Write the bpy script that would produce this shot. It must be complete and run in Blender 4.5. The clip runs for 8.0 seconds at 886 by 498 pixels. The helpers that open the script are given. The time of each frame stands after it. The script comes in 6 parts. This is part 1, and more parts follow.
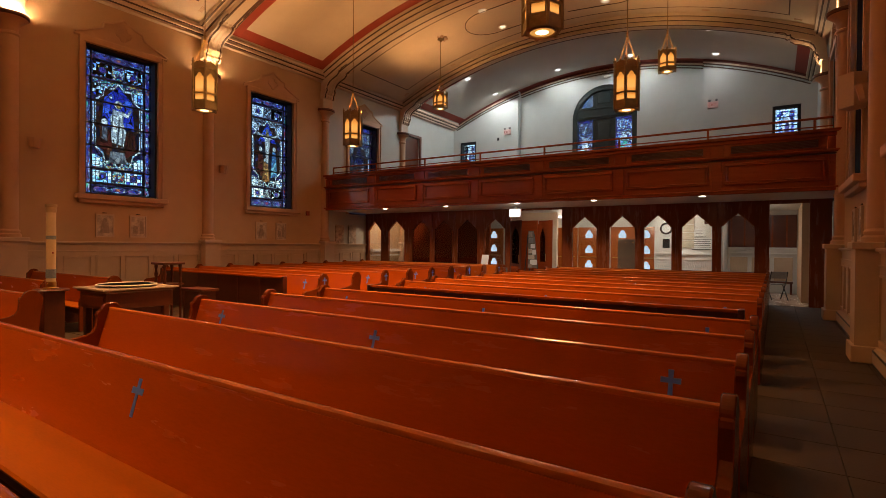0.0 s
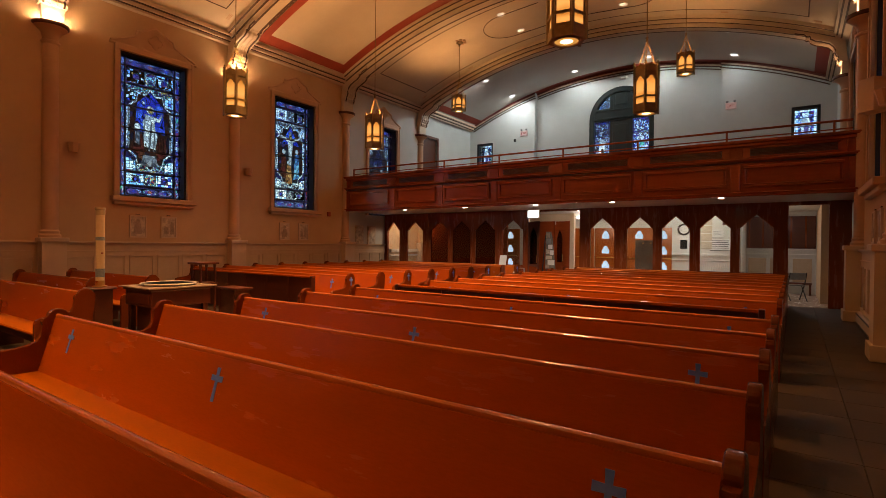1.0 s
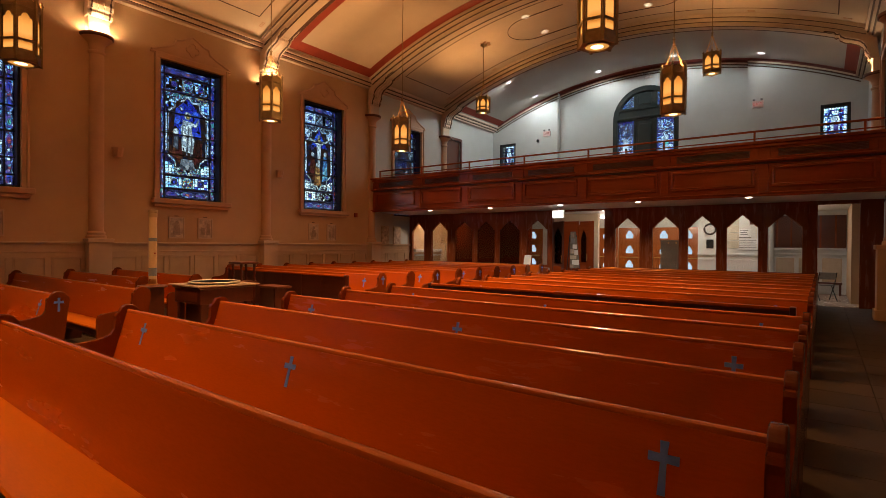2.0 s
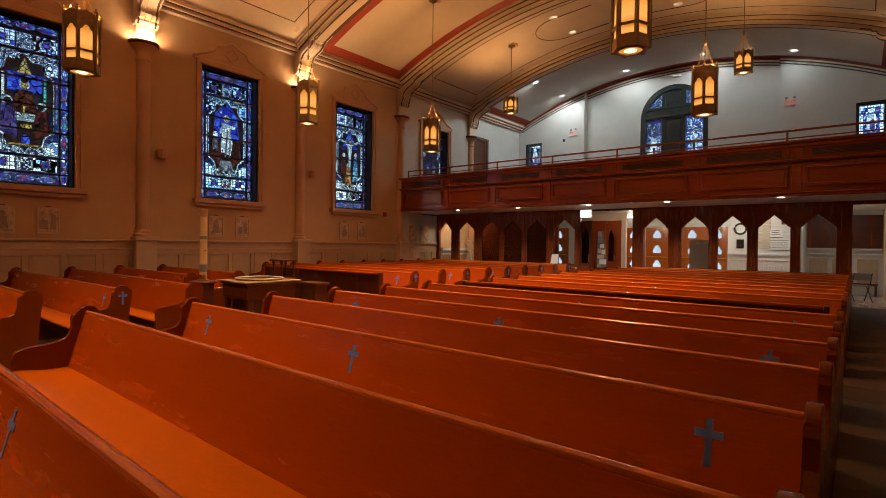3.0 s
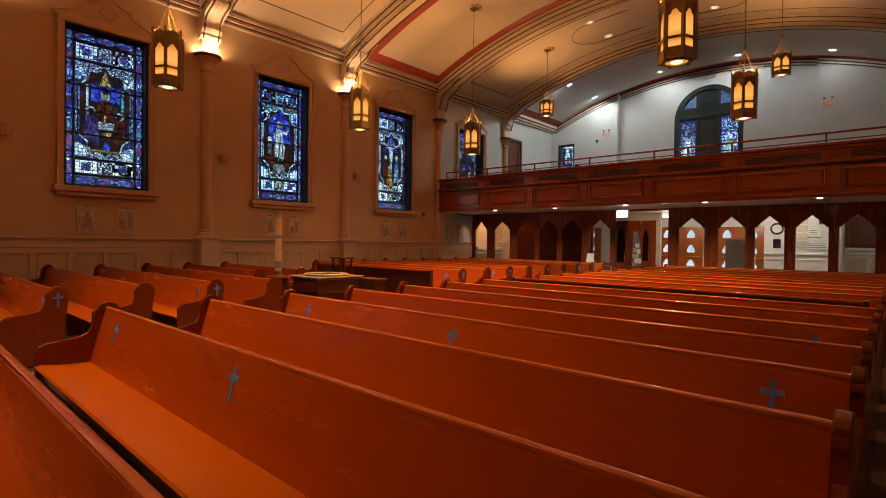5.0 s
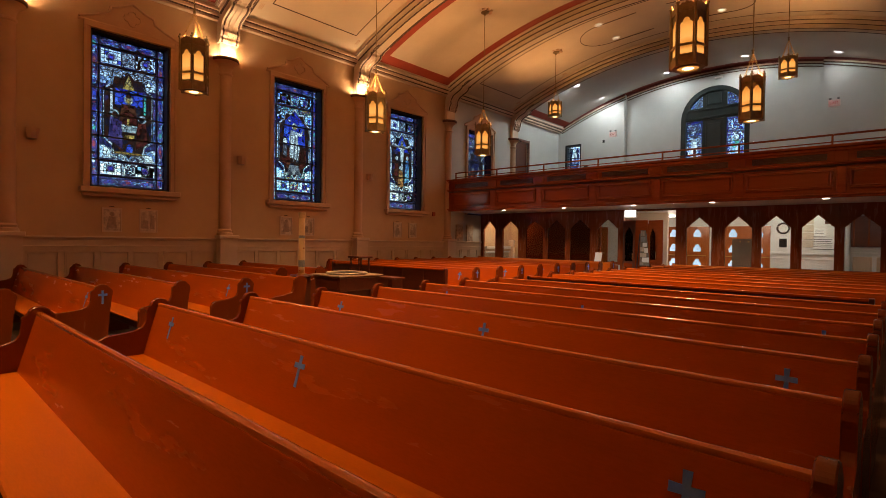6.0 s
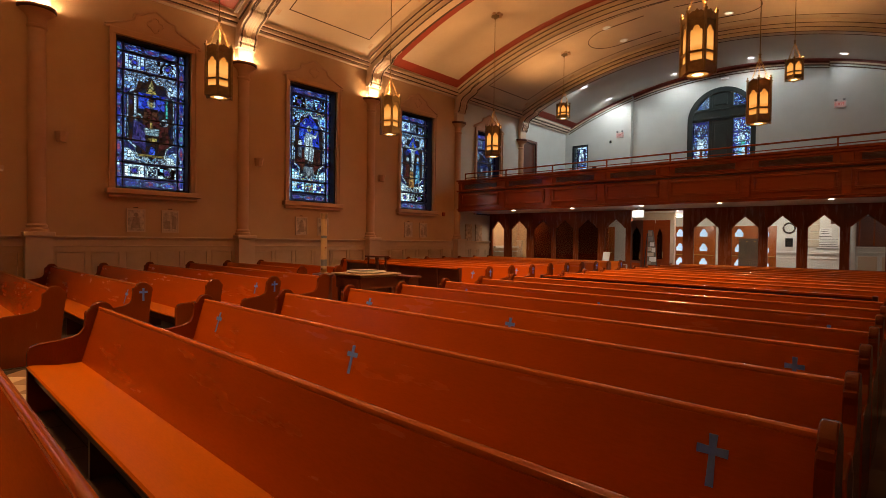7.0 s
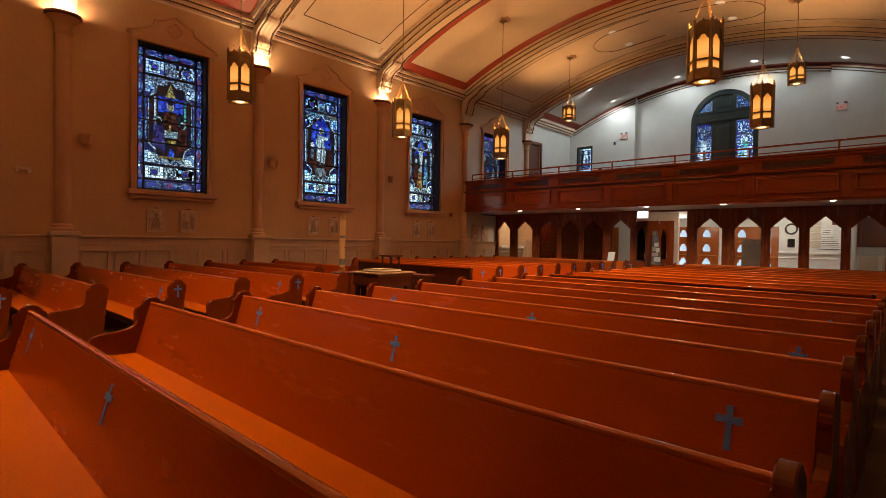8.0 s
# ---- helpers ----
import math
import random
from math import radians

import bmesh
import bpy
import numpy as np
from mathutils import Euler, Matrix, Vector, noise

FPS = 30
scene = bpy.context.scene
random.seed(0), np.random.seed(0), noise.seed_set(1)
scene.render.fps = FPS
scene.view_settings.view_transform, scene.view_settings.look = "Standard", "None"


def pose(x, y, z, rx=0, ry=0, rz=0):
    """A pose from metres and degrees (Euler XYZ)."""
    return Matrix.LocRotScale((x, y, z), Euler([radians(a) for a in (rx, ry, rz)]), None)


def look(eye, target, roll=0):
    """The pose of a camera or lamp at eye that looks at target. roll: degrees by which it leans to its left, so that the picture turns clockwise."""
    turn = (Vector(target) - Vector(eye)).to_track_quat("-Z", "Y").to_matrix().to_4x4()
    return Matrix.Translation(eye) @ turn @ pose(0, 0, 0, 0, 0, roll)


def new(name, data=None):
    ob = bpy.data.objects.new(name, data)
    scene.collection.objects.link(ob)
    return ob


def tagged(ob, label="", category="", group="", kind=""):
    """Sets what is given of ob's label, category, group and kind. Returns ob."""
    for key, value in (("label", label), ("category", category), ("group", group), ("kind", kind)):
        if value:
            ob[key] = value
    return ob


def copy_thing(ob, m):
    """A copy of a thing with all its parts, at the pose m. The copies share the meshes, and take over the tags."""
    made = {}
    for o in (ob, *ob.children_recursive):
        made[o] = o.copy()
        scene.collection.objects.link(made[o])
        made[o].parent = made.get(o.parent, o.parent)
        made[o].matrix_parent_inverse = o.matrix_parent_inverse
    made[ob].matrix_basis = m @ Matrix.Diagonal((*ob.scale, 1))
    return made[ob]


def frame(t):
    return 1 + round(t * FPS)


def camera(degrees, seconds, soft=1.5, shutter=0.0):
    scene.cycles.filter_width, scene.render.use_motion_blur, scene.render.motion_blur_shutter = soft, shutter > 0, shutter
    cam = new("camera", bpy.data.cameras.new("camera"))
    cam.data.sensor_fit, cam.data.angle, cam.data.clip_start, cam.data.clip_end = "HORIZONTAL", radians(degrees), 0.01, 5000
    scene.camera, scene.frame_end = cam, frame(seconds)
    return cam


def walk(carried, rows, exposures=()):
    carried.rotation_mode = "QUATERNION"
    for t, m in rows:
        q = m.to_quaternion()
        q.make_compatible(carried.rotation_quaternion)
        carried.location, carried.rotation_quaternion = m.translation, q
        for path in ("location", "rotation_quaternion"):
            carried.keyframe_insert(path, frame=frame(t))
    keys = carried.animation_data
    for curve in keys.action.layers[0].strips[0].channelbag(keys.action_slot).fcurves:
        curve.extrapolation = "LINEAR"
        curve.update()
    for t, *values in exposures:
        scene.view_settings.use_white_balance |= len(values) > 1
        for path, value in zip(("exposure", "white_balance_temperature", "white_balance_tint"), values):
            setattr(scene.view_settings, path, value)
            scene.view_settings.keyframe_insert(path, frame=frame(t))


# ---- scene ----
cam = camera(81.7, 8.0, soft=0.85)
PATH = [
    (0, (0.032, 0.161, 1.515), (-1.058, 1.838, 1.498), 0.5),
    (0.5, (0.027, -0.02, 1.524), (-1.081, 1.644, 1.507), 0.5),
    (1, (0.019, -0.194, 1.535), (-1.112, 1.455, 1.517), 0.6),
    (1.5, (-0.003, -0.372, 1.535), (-1.16, 1.26, 1.517), 0.5),
    (3, (0.002, -0.893, 1.526), (-1.257, 0.661, 1.503), 0.7),
    (3.5, (0.007, -1.093, 1.535), (-1.271, 0.446, 1.509), 0.7),
    (4, (0.003, -1.304, 1.533), (-1.296, 0.217, 1.506), 0.7),
    (4.5, (0.011, -1.521, 1.536), (-1.309, -0.019, 1.508), 0.8),
    (5, (0.017, -1.744, 1.514), (-1.312, -0.25, 1.487), 0.8),
    (6.5, (0.049, -2.36, 1.533), (-1.294, -0.879, 1.499), 0.8),
    (7, (0.077, -2.575, 1.533), (-1.272, -1.099, 1.499), 0.8),
    (7.5, (0.107, -2.8, 1.528), (-1.245, -1.327, 1.494), 0.9),
    (8, (0.126, -3.013, 1.529), (-1.226, -1.54, 1.495), 0.9),
]
walk(cam, [(t, look(eye, target, roll)) for t, eye, target, roll in PATH])

# ---- world ----
world = bpy.data.worlds.new("sky")
scene.world = world
world.use_nodes = True
wn = world.node_tree.nodes
sky = wn.new("ShaderNodeTexSky")
sky.sky_type = "NISHITA"
sky.sun_disc = False
sky.sun_elevation, sky.sun_rotation = radians(32), radians(200)
wn["Background"].inputs[1].default_value = 0.15
world.node_tree.links.new(sky.outputs[0], wn["Background"].inputs[0])

scene.view_settings.exposure = 1.5

# ---- plan ----
XC = -6.47                      # axis of the nave
HALF = 7.69                     # half the width between the walls
WL, WR = XC - HALF, XC + HALF   # inner faces of the long walls
Y0, Y1 = -9.5, 23.2             # front and back walls
PITCH = 4.7
COLS = [-4.98, -0.28, 4.42, 9.12, 13.82, 18.52]
WINS = [-7.3, -2.62, 2.09, 6.76, 11.43, 15.97]
WIN_W, WIN_Z0, WIN_Z1 = 1.75, 2.685, 6.39
CROWN, RAD = 9.45, 17.3
CZ = CROWN - RAD
SPRING = 7.62
GAL_Y, GAL_Z0, GAL_Z1 = 13.79, 2.72, 4.03
SCR_Y = 16.2


def vault(dx, r=RAD):
    return CZ + math.sqrt(r * r - dx * dx)


# ---- materials ----
def graph(name):
    m = bpy.data.materials.new(name)
    m.use_nodes = True
    t = m.node_tree
    t.nodes.clear()
    out = t.nodes.new("ShaderNodeOutputMaterial")

    def add(kind, **kw):
        n = t.nodes.new("ShaderNode" + kind)
        for k, v in kw.items():
            if k in n.inputs:
                n.inputs[k].default_value = v
        return n

    def link(a, b):
        t.links.new(a, b)
    return m, add, link, out


def ramp(add, stops, constant=False):
    n = add("ValToRGB")
    if constant:
        n.color_ramp.interpolation = "CONSTANT"
    e = n.color_ramp.elements
    e[0].position, e[0].color = stops[0][0], (*stops[0][1], 1)
    e[1].position, e[1].color = stops[1][0], (*stops[1][1], 1)
    for p, c in stops[2:]:
        x = e.new(p)
        x.color = (*c, 1)
    return n


def surface(name, dark, light, rough=0.6, scale=6.0, stretch=(1, 1, 1), bump=0.15, fine=90.0, metal=0.0,
            coat=0.0, spread=0.12, piece=0.0, rough_spread=0.1, spec=0.5):
    """A surface of two tones, mottled at two scales, with fine relief and uneven gloss."""
    m, add, link, out = graph(name)
    tc, mp = add("TexCoord"), add("Mapping", Scale=stretch)
    link(tc.outputs["Object"], mp.inputs["Vector"])
    info = add("ObjectInfo")
    shift = add("VectorMath")
    shift.operation = "MULTIPLY_ADD"
    link(info.outputs["Random"], shift.inputs[0])
    shift.inputs[1].default_value = (17, 31, 23)
    link(mp.outputs[0], shift.inputs[2])
    n1 = add("TexNoise", Scale=scale, Detail=6.0, Roughness=0.6)
    n2 = add("TexNoise", Scale=fine, Detail=3.0)
    link(shift.outputs[0], n1.inputs["Vector"])
    link(shift.outputs[0], n2.inputs["Vector"])
    r = ramp(add, [(0.5 - spread * 1.6, dark), (0.5 + spread * 1.6, light)])
    link(n1.outputs["Fac"], r.inputs[0])
    mix = add("MixRGB")
    mix.blend_type = "MULTIPLY"
    mix.inputs[0].default_value = 0.35
    r2 = ramp(add, [(0.3, (0.75, 0.75, 0.75)), (0.65, (1, 1, 1))])
    link(n2.outputs["Fac"], r2.inputs[0])
    link(r.outputs[0], mix.inputs[1])
    link(r2.outputs[0], mix.inputs[2])
    col = mix.outputs[0]
    if piece:
        hsv = add("HueSaturation")
        mr = add("MapRange")
        mr.inputs[3].default_value, mr.inputs[4].default_value = 1 - piece, 1 + piece
        link(info.outputs["Random"], mr.inputs[0])
        link(mr.outputs[0], hsv.inputs["Value"])
        link(col, hsv.inputs["Color"])
        col = hsv.outputs[0]
    b = add("BsdfPrincipled", Metallic=metal)
    b.inputs["Coat Weight"].default_value = coat
    b.inputs["Specular IOR Level"].default_value = spec
    b.inputs["Coat Roughness"].default_value = 0.12
    link(col, b.inputs["Base Color"])
    rr = add("MapRange")
    rr.inputs[3].default_value, rr.inputs[4].default_value = max(0.02, rough - rough_spread), min(1, rough + rough_spread)
    link(n1.outputs["Fac"], rr.inputs[0])
    link(rr.outputs[0], b.inputs["Roughness"])
    bp = add("Bump", Strength=bump, Distance=0.004)
    link(n2.outputs["Fac"], bp.inputs["Height"])
    link(bp.outputs[0], b.inputs["Normal"])
    link(b.outputs[0], out.inputs[0])
    return m


def glow(name, colour, strength, vary=0.0):
    m, add, link, out = graph(name)
    e = add("Emission", Strength=strength)
    e.inputs[0].default_value = (*colour, 1)
    if vary:
        tc, n = add("TexCoord"), add("TexNoise", Scale=5.0, Detail=3.0)
        link(tc.outputs["Object"], n.inputs["Vector"])
        r = ramp(add, [(0.3, tuple(c * (1 - vary) for c in colour)), (0.7, colour)])
        link(n.outputs["Fac"], r.inputs[0])
        link(r.outputs[0], e.inputs[0])
    link(e.outputs[0], out.inputs[0])
    return m


def lit_pane(name, stops, strength):
    """Milky glass over a lamp: the tone follows the height within the pane, a little cloudy."""
    m, add, link, out = graph(name)
    tc, sep = add("TexCoord"), add("SeparateXYZ")
    link(tc.outputs["Generated"], sep.inputs[0])
    n = add("TexNoise", Scale=7.0, Detail=4.0)
    link(tc.outputs["Object"], n.inputs["Vector"])
    mix = add("Math")
    mix.operation = "MULTIPLY_ADD"
    link(n.outputs["Fac"], mix.inputs[0])
    mix.inputs[1].default_value = 0.25
    link(sep.outputs[2], mix.inputs[2])
    off = add("Math")
    off.operation = "SUBTRACT"
    link(mix.outputs[0], off.inputs[0])
    off.inputs[1].default_value = 0.125
    r = ramp(add, stops)
    link(off.outputs[0], r.inputs[0])
    e = add("Emission", Strength=strength)
    link(r.outputs[0], e.inputs[0])
    link(e.outputs[0], out.inputs[0])
    return m


def stained(name, palette, scale=9.0, metric="EUCLIDEAN", jitter=1.0, lead=0.05, gain=1.0):
    """Leaded glass seen against the day: pieces of coloured, slightly streaky glass between dark leads."""
    m, add, link, out = graph(name)
    tc = add("TexCoord")
    sep, com = add("SeparateXYZ"), add("CombineXYZ")
    link(tc.outputs["Object"], sep.inputs[0])
    both = add("Math")
    link(sep.outputs[0], both.inputs[0])
    link(sep.outputs[1], both.inputs[1])
    link(both.outputs[0], com.inputs[0])
    link(sep.outputs[2], com.inputs[1])
    info = add("ObjectInfo")
    link(info.outputs["Random"], com.inputs[2])
    vc, ve = add("TexVoronoi"), add("TexVoronoi")
    for v in (vc, ve):
        v.voronoi_dimensions = "3D"
        v.inputs["Scale"].default_value = scale
        v.inputs["Randomness"].default_value = jitter
        link(com.outputs[0], v.inputs["Vector"])
    vc.distance = metric
    ve.feature = "DISTANCE_TO_EDGE"
    sc = add("SeparateColor")
    link(vc.outputs["Color"], sc.inputs[0])
    r = ramp(add, palette, True)
    link(sc.outputs[0], r.inputs[0])
    n = add("TexNoise", Scale=26.0, Detail=5.0, Roughness=0.65)
    link(com.outputs[0], n.inputs["Vector"])
    r2 = ramp(add, [(0.34, (0.20 * gain,) * 3), (0.60, (gain,) * 3)])
    link(n.outputs["Fac"], r2.inputs[0])
    mul = add("MixRGB")
    mul.blend_type, mul.inputs[0].default_value = "MULTIPLY", 1.0
    link(r.outputs[0], mul.inputs[1])
    link(r2.outputs[0], mul.inputs[2])
    edge = ramp(add, [(lead * 0.7, (0, 0, 0)), (lead, (1, 1, 1))])
    link(ve.outputs["Distance"], edge.inputs[0])
    mul2 = add("MixRGB")
    mul2.blend_type, mul2.inputs[0].default_value = "MULTIPLY", 1.0
    link(mul.outputs[0], mul2.inputs[1])
    link(edge.outputs[0], mul2.inputs[2])
    tr, gl = add("BsdfTransparent"), add("BsdfGlossy", Roughness=0.15)
    gl.inputs[0].default_value = (0.5, 0.5, 0.5, 1)
    link(mul2.outputs[0], tr.inputs[0])
    ms = add("MixShader")
    ms.inputs[0].default_value = 0.04
    link(tr.outputs[0], ms.inputs[1])
    link(gl.outputs[0], ms.inputs[2])
    link(ms.outputs[0], out.inputs[0])
    return m


def clear_glass(name, tint=(0.95, 0.97, 0.96), gloss=0.08):
    m, add, link, out = graph(name)
    tr, gl = add("BsdfTransparent"), add("BsdfGlossy", Roughness=0.03)
    tr.inputs[0].default_value = (*tint, 1)
    fr, ms = add("Fresnel", IOR=1.5), add("MixShader")
    link(fr.outputs[0], ms.inputs[0])
    link(tr.outputs[0], ms.inputs[1])
    link(gl.outputs[0], ms.inputs[2])
    link(ms.outputs[0], out.inputs[0])
    return m


M_PLASTER = surface("cream_plaster", (0.50, 0.335, 0.190), (0.57, 0.395, 0.232), 0.85, 0.9, bump=0.25, fine=60)
M_TRIM = surface("cream_moulding_paint", (0.56, 0.43, 0.31), (0.62, 0.49, 0.36), 0.55, 2.5, bump=0.08)
M_PINK = surface("rose_cream_paint", (0.50, 0.312, 0.190), (0.56, 0.365, 0.225), 0.6, 2.0, bump=0.1)
M_WAINSCOT = surface("ivory_panel_paint", (0.52, 0.385, 0.255), (0.59, 0.45, 0.31), 0.5, 3.0, bump=0.08)
M_GREY = surface("pale_grey_plaster", (0.50, 0.52, 0.50), (0.57, 0.59, 0.57), 0.85, 0.8, bump=0.2, fine=60)
M_VAULT = surface("cream_ceiling_plaster", (0.58, 0.48, 0.36), (0.66, 0.56, 0.43), 0.85, 0.7, bump=0.2, fine=50)
M_VAULT_GREY = surface("pale_ceiling_plaster", (0.54, 0.51, 0.46), (0.60, 0.57, 0.52), 0.85, 0.7, bump=0.2, fine=50)
M_RED = surface("oxblood_red_paint", (0.30, 0.045, 0.025), (0.36, 0.06, 0.032), 0.6, 3.0, bump=0.08)
M_MAROON = surface("dark_maroon_paint", (0.13, 0.028, 0.020), (0.17, 0.036, 0.026), 0.6, 3.0, bump=0.08)
M_LINE = surface("dark_umber_paint", (0.07, 0.035, 0.02), (0.10, 0.05, 0.03), 0.6, 4.0, bump=0.05)
M_PEW = surface("orange_oak_varnish", (0.40, 0.072, 0.002), (0.48, 0.095, 0.003), 0.25, 2.2, (0.5, 3, 3), 0.03, 40, coat=0.0, piece=0.10, spread=0.3, spec=0.35)
# Bench ends: a darker finish, deepened further in place of aisle-side shade.
M_END = surface("dark_shaded_end_varnish", (0.145, 0.028, 0.003), (0.21, 0.043, 0.005), 0.24, 2.2, (3, 3, 0.5), 0.03, 40, coat=0.0, piece=0.10, spread=0.3, spec=0.35)
M_SEAT = surface("worn_oak_varnish", (0.45, 0.108, 0.002), (0.53, 0.138, 0.003), 0.34, 2.2, (0.5, 3, 3), 0.03, 40, coat=0.0, piece=0.08, spread=0.2, spec=0.2)
M_CAP = surface("polished_oak_edge", (0.50, 0.12, 0.016), (0.62, 0.17, 0.026), 0.15, 3.0, (0.35, 8, 8), 0.05, 40, coat=0.4, spread=0.2)
M_GALEDGE = surface("polished_mahogany_moulding", (0.30, 0.060, 0.016), (0.40, 0.085, 0.024), 0.16, 3.0, (0.4, 5, 5), 0.04, 40, coat=0.7, spread=0.2)
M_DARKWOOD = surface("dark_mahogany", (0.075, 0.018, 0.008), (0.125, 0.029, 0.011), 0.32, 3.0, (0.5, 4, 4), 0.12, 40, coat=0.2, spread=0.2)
M_GALWOOD = surface("red_mahogany", (0.28, 0.052, 0.013), (0.37, 0.074, 0.019), 0.20, 3.0, (0.4, 5, 5), 0.06, 40, coat=0.25, spread=0.2)
M_SCREEN = surface("red_brown_screen_wood", (0.19, 0.043, 0.012), (0.27, 0.062, 0.017), 0.26, 3.0, (4, 4, 0.5), 0.10, 40, coat=0.3, spread=0.2)
M_DOORWOOD = surface("golden_oak_door", (0.32, 0.068, 0.005), (0.43, 0.105, 0.008), 0.3, 3.0, (5, 5, 0.5), 0.10, 40, coat=0.3, spread=0.25)
M_BRONZE = surface("aged_bronze", (0.20, 0.135, 0.06), (0.32, 0.22, 0.10), 0.42, 8.0, bump=0.2, metal=0.55)
M_CHAIN = surface("brass_chain", (0.55, 0.36, 0.14), (0.65, 0.44, 0.18), 0.3, 8.0, bump=0.05, metal=1.0)
M_IRON = surface("black_window_iron", (0.008, 0.009, 0.012), (0.014, 0.015, 0.018), 0.6, 8.0, bump=0.1)
M_GREEN = surface("dark_green_frame_paint", (0.012, 0.022, 0.022), (0.020, 0.034, 0.033), 0.45, 4.0, bump=0.1)
M_FLOOR = surface("brown_slate_tile", (0.030, 0.018, 0.009), (0.062, 0.037, 0.019), 0.6, 3.0, bump=0.25, fine=40, piece=0.15)
M_GROUT = surface("dark_grout", (0.028, 0.020, 0.014), (0.05, 0.036, 0.025), 0.9, 6.0, bump=0.2)
M_TILE_A = surface("cream_marble_tile", (0.50, 0.42, 0.32), (0.62, 0.54, 0.43), 0.35, 4.0, bump=0.05, piece=0.1)
M_TILE_B = surface("tan_marble_tile", (0.25, 0.17, 0.11), (0.34, 0.24, 0.16), 0.35, 4.0, bump=0.05, piece=0.15)
M_KNEEL = surface("dark_vinyl_kneeler", (0.03, 0.02, 0.018), (0.05, 0.03, 0.025), 0.5, 8.0, bump=0.2)
M_BLUE = surface("blue_tape", (0.11, 0.25, 0.84), (0.14, 0.30, 0.90), 0.36, 20.0, bump=0.1, spec=0.5)
M_CANDLE = surface("ivory_wax", (0.66, 0.50, 0.28), (0.74, 0.58, 0.34), 0.45, 5.0, bump=0.05)
M_CANDLE_BLUE = surface("candle_blue_band", (0.12, 0.18, 0.28), (0.30, 0.34, 0.38), 0.5, 60.0, bump=0.05)
M_GOLD = surface("gilt_brass", (0.60, 0.40, 0.12), (0.70, 0.48, 0.18), 0.3, 8.0, metal=1.0, bump=0.05)
M_BRASS_PALE = surface("dull_pale_brass", (0.52, 0.40, 0.22), (0.62, 0.48, 0.28), 0.45, 8.0, metal=0.5, bump=0.05)
M_SILVER = surface("hammered_silver", (0.62, 0.60, 0.54), (0.76, 0.74, 0.68), 0.34, 30.0, metal=0.25, bump=0.12, fine=25)
M_PLAQUE = surface("aged_print", (0.30, 0.24, 0.19), (0.66, 0.56, 0.44), 0.6, 9.0, bump=0.1, spread=0.1)
M_PLAQUE_DARK = surface("print_ink", (0.24, 0.19, 0.15), (0.40, 0.32, 0.26), 0.7, 14.0, bump=0.1)
M_WHITE = surface("white_paper", (0.74, 0.74, 0.72), (0.80, 0.80, 0.78), 0.7, 4.0, bump=0.05)
M_WHITE_WALL = surface("white_wall_paint", (0.68, 0.66, 0.62), (0.74, 0.72, 0.68), 0.7, 1.5, bump=0.12)
M_SLAB = surface("rose_grey_marble", (0.34, 0.25, 0.19), (0.50, 0.40, 0.32), 0.25, 9.0, bump=0.1, fine=50)
M_BOARD = surface("grey_brown_card", (0.13, 0.11, 0.085), (0.20, 0.17, 0.13), 0.6, 3.0, bump=0.05)
M_STONE = surface("tan_stone", (0.48, 0.40, 0.30), (0.62, 0.53, 0.41), 0.8, 4.0, bump=0.3)
M_BLACK = surface("black_metal", (0.012, 0.012, 0.012), (0.03, 0.03, 0.03), 0.4, 8.0, bump=0.1, metal=0.5)
M_STEEL = surface("grey_steel", (0.22, 0.22, 0.22), (0.30, 0.30, 0.30), 0.4, 8.0, bump=0.1, metal=0.7)
M_EXIT_RED = glow("exit_red", (1.0, 0.20, 0.17), 0.26)
M_EXIT_FACE = surface("exit_sign_face", (0.62, 0.45, 0.42), (0.70, 0.52, 0.48), 0.5, 8.0, bump=0.02)
M_EXIT_LIT = glow("lit_sign_white", (1.0, 0.97, 0.92), 0.8)
M_AMBER = lit_pane("amber_lantern_glass", [(0.0, (0.72, 0.25, 0.035)), (0.22, (1.0, 0.42, 0.095)), (0.55, (1.0, 0.39, 0.075)), (1.0, (0.55, 0.17, 0.02))], 0.40)
M_BULB = glow("lantern_bulb", (1.0, 0.62, 0.25), 1.6)
M_BULB_RIM = glow("lantern_reflector", (1.0, 0.42, 0.085), 0.30, 0.4)
M_SOFFIT = glow("soffit_lens", (1.0, 0.90, 0.75), 3.0)
M_DOWN_WARM = glow("warm_downlight", (1.0, 0.80, 0.55), 2.5)
M_DOWN_COOL = glow("cool_downlight", (0.95, 0.97, 1.0), 12.0)
M_DAY = glow("daylight_pane", (0.66, 0.82, 1.0), 0.42, 0.45)
M_GLASS = clear_glass("clear_glass")
M_SMOKE = clear_glass("smoked_glass", (0.55, 0.48, 0.42))

BLUE, DEEP, CYAN, ICE = (0.04, 0.07, 0.40), (0.025, 0.025, 0.15), (0.30, 0.52, 0.68), (0.84, 0.84, 0.76)
VIOLET, RUBY, GREEN = (0.13, 0.07, 0.32), (0.45, 0.05, 0.07), (0.10, 0.50, 0.32)
BROWN, INK = (0.12, 0.06, 0.03), (0.02, 0.02, 0.05)
G_BORDER = stained("border_glass", [(0, DEEP), (0.22, BLUE), (0.38, CYAN), (0.58, VIOLET), (0.64, ICE), (0.72, INK), (0.88, RUBY), (0.91, BLUE), (0.97, GREEN)], 19, jitter=0.5, lead=0.13)
G_BORDER_DEEP = stained("deep_border_glass", [(0, INK), (0.22, DEEP), (0.48, BLUE), (0.66, VIOLET), (0.80, CYAN), (0.87, ICE), (0.91, INK), (0.97, GREEN)], 21, jitter=0.5, lead=0.13)
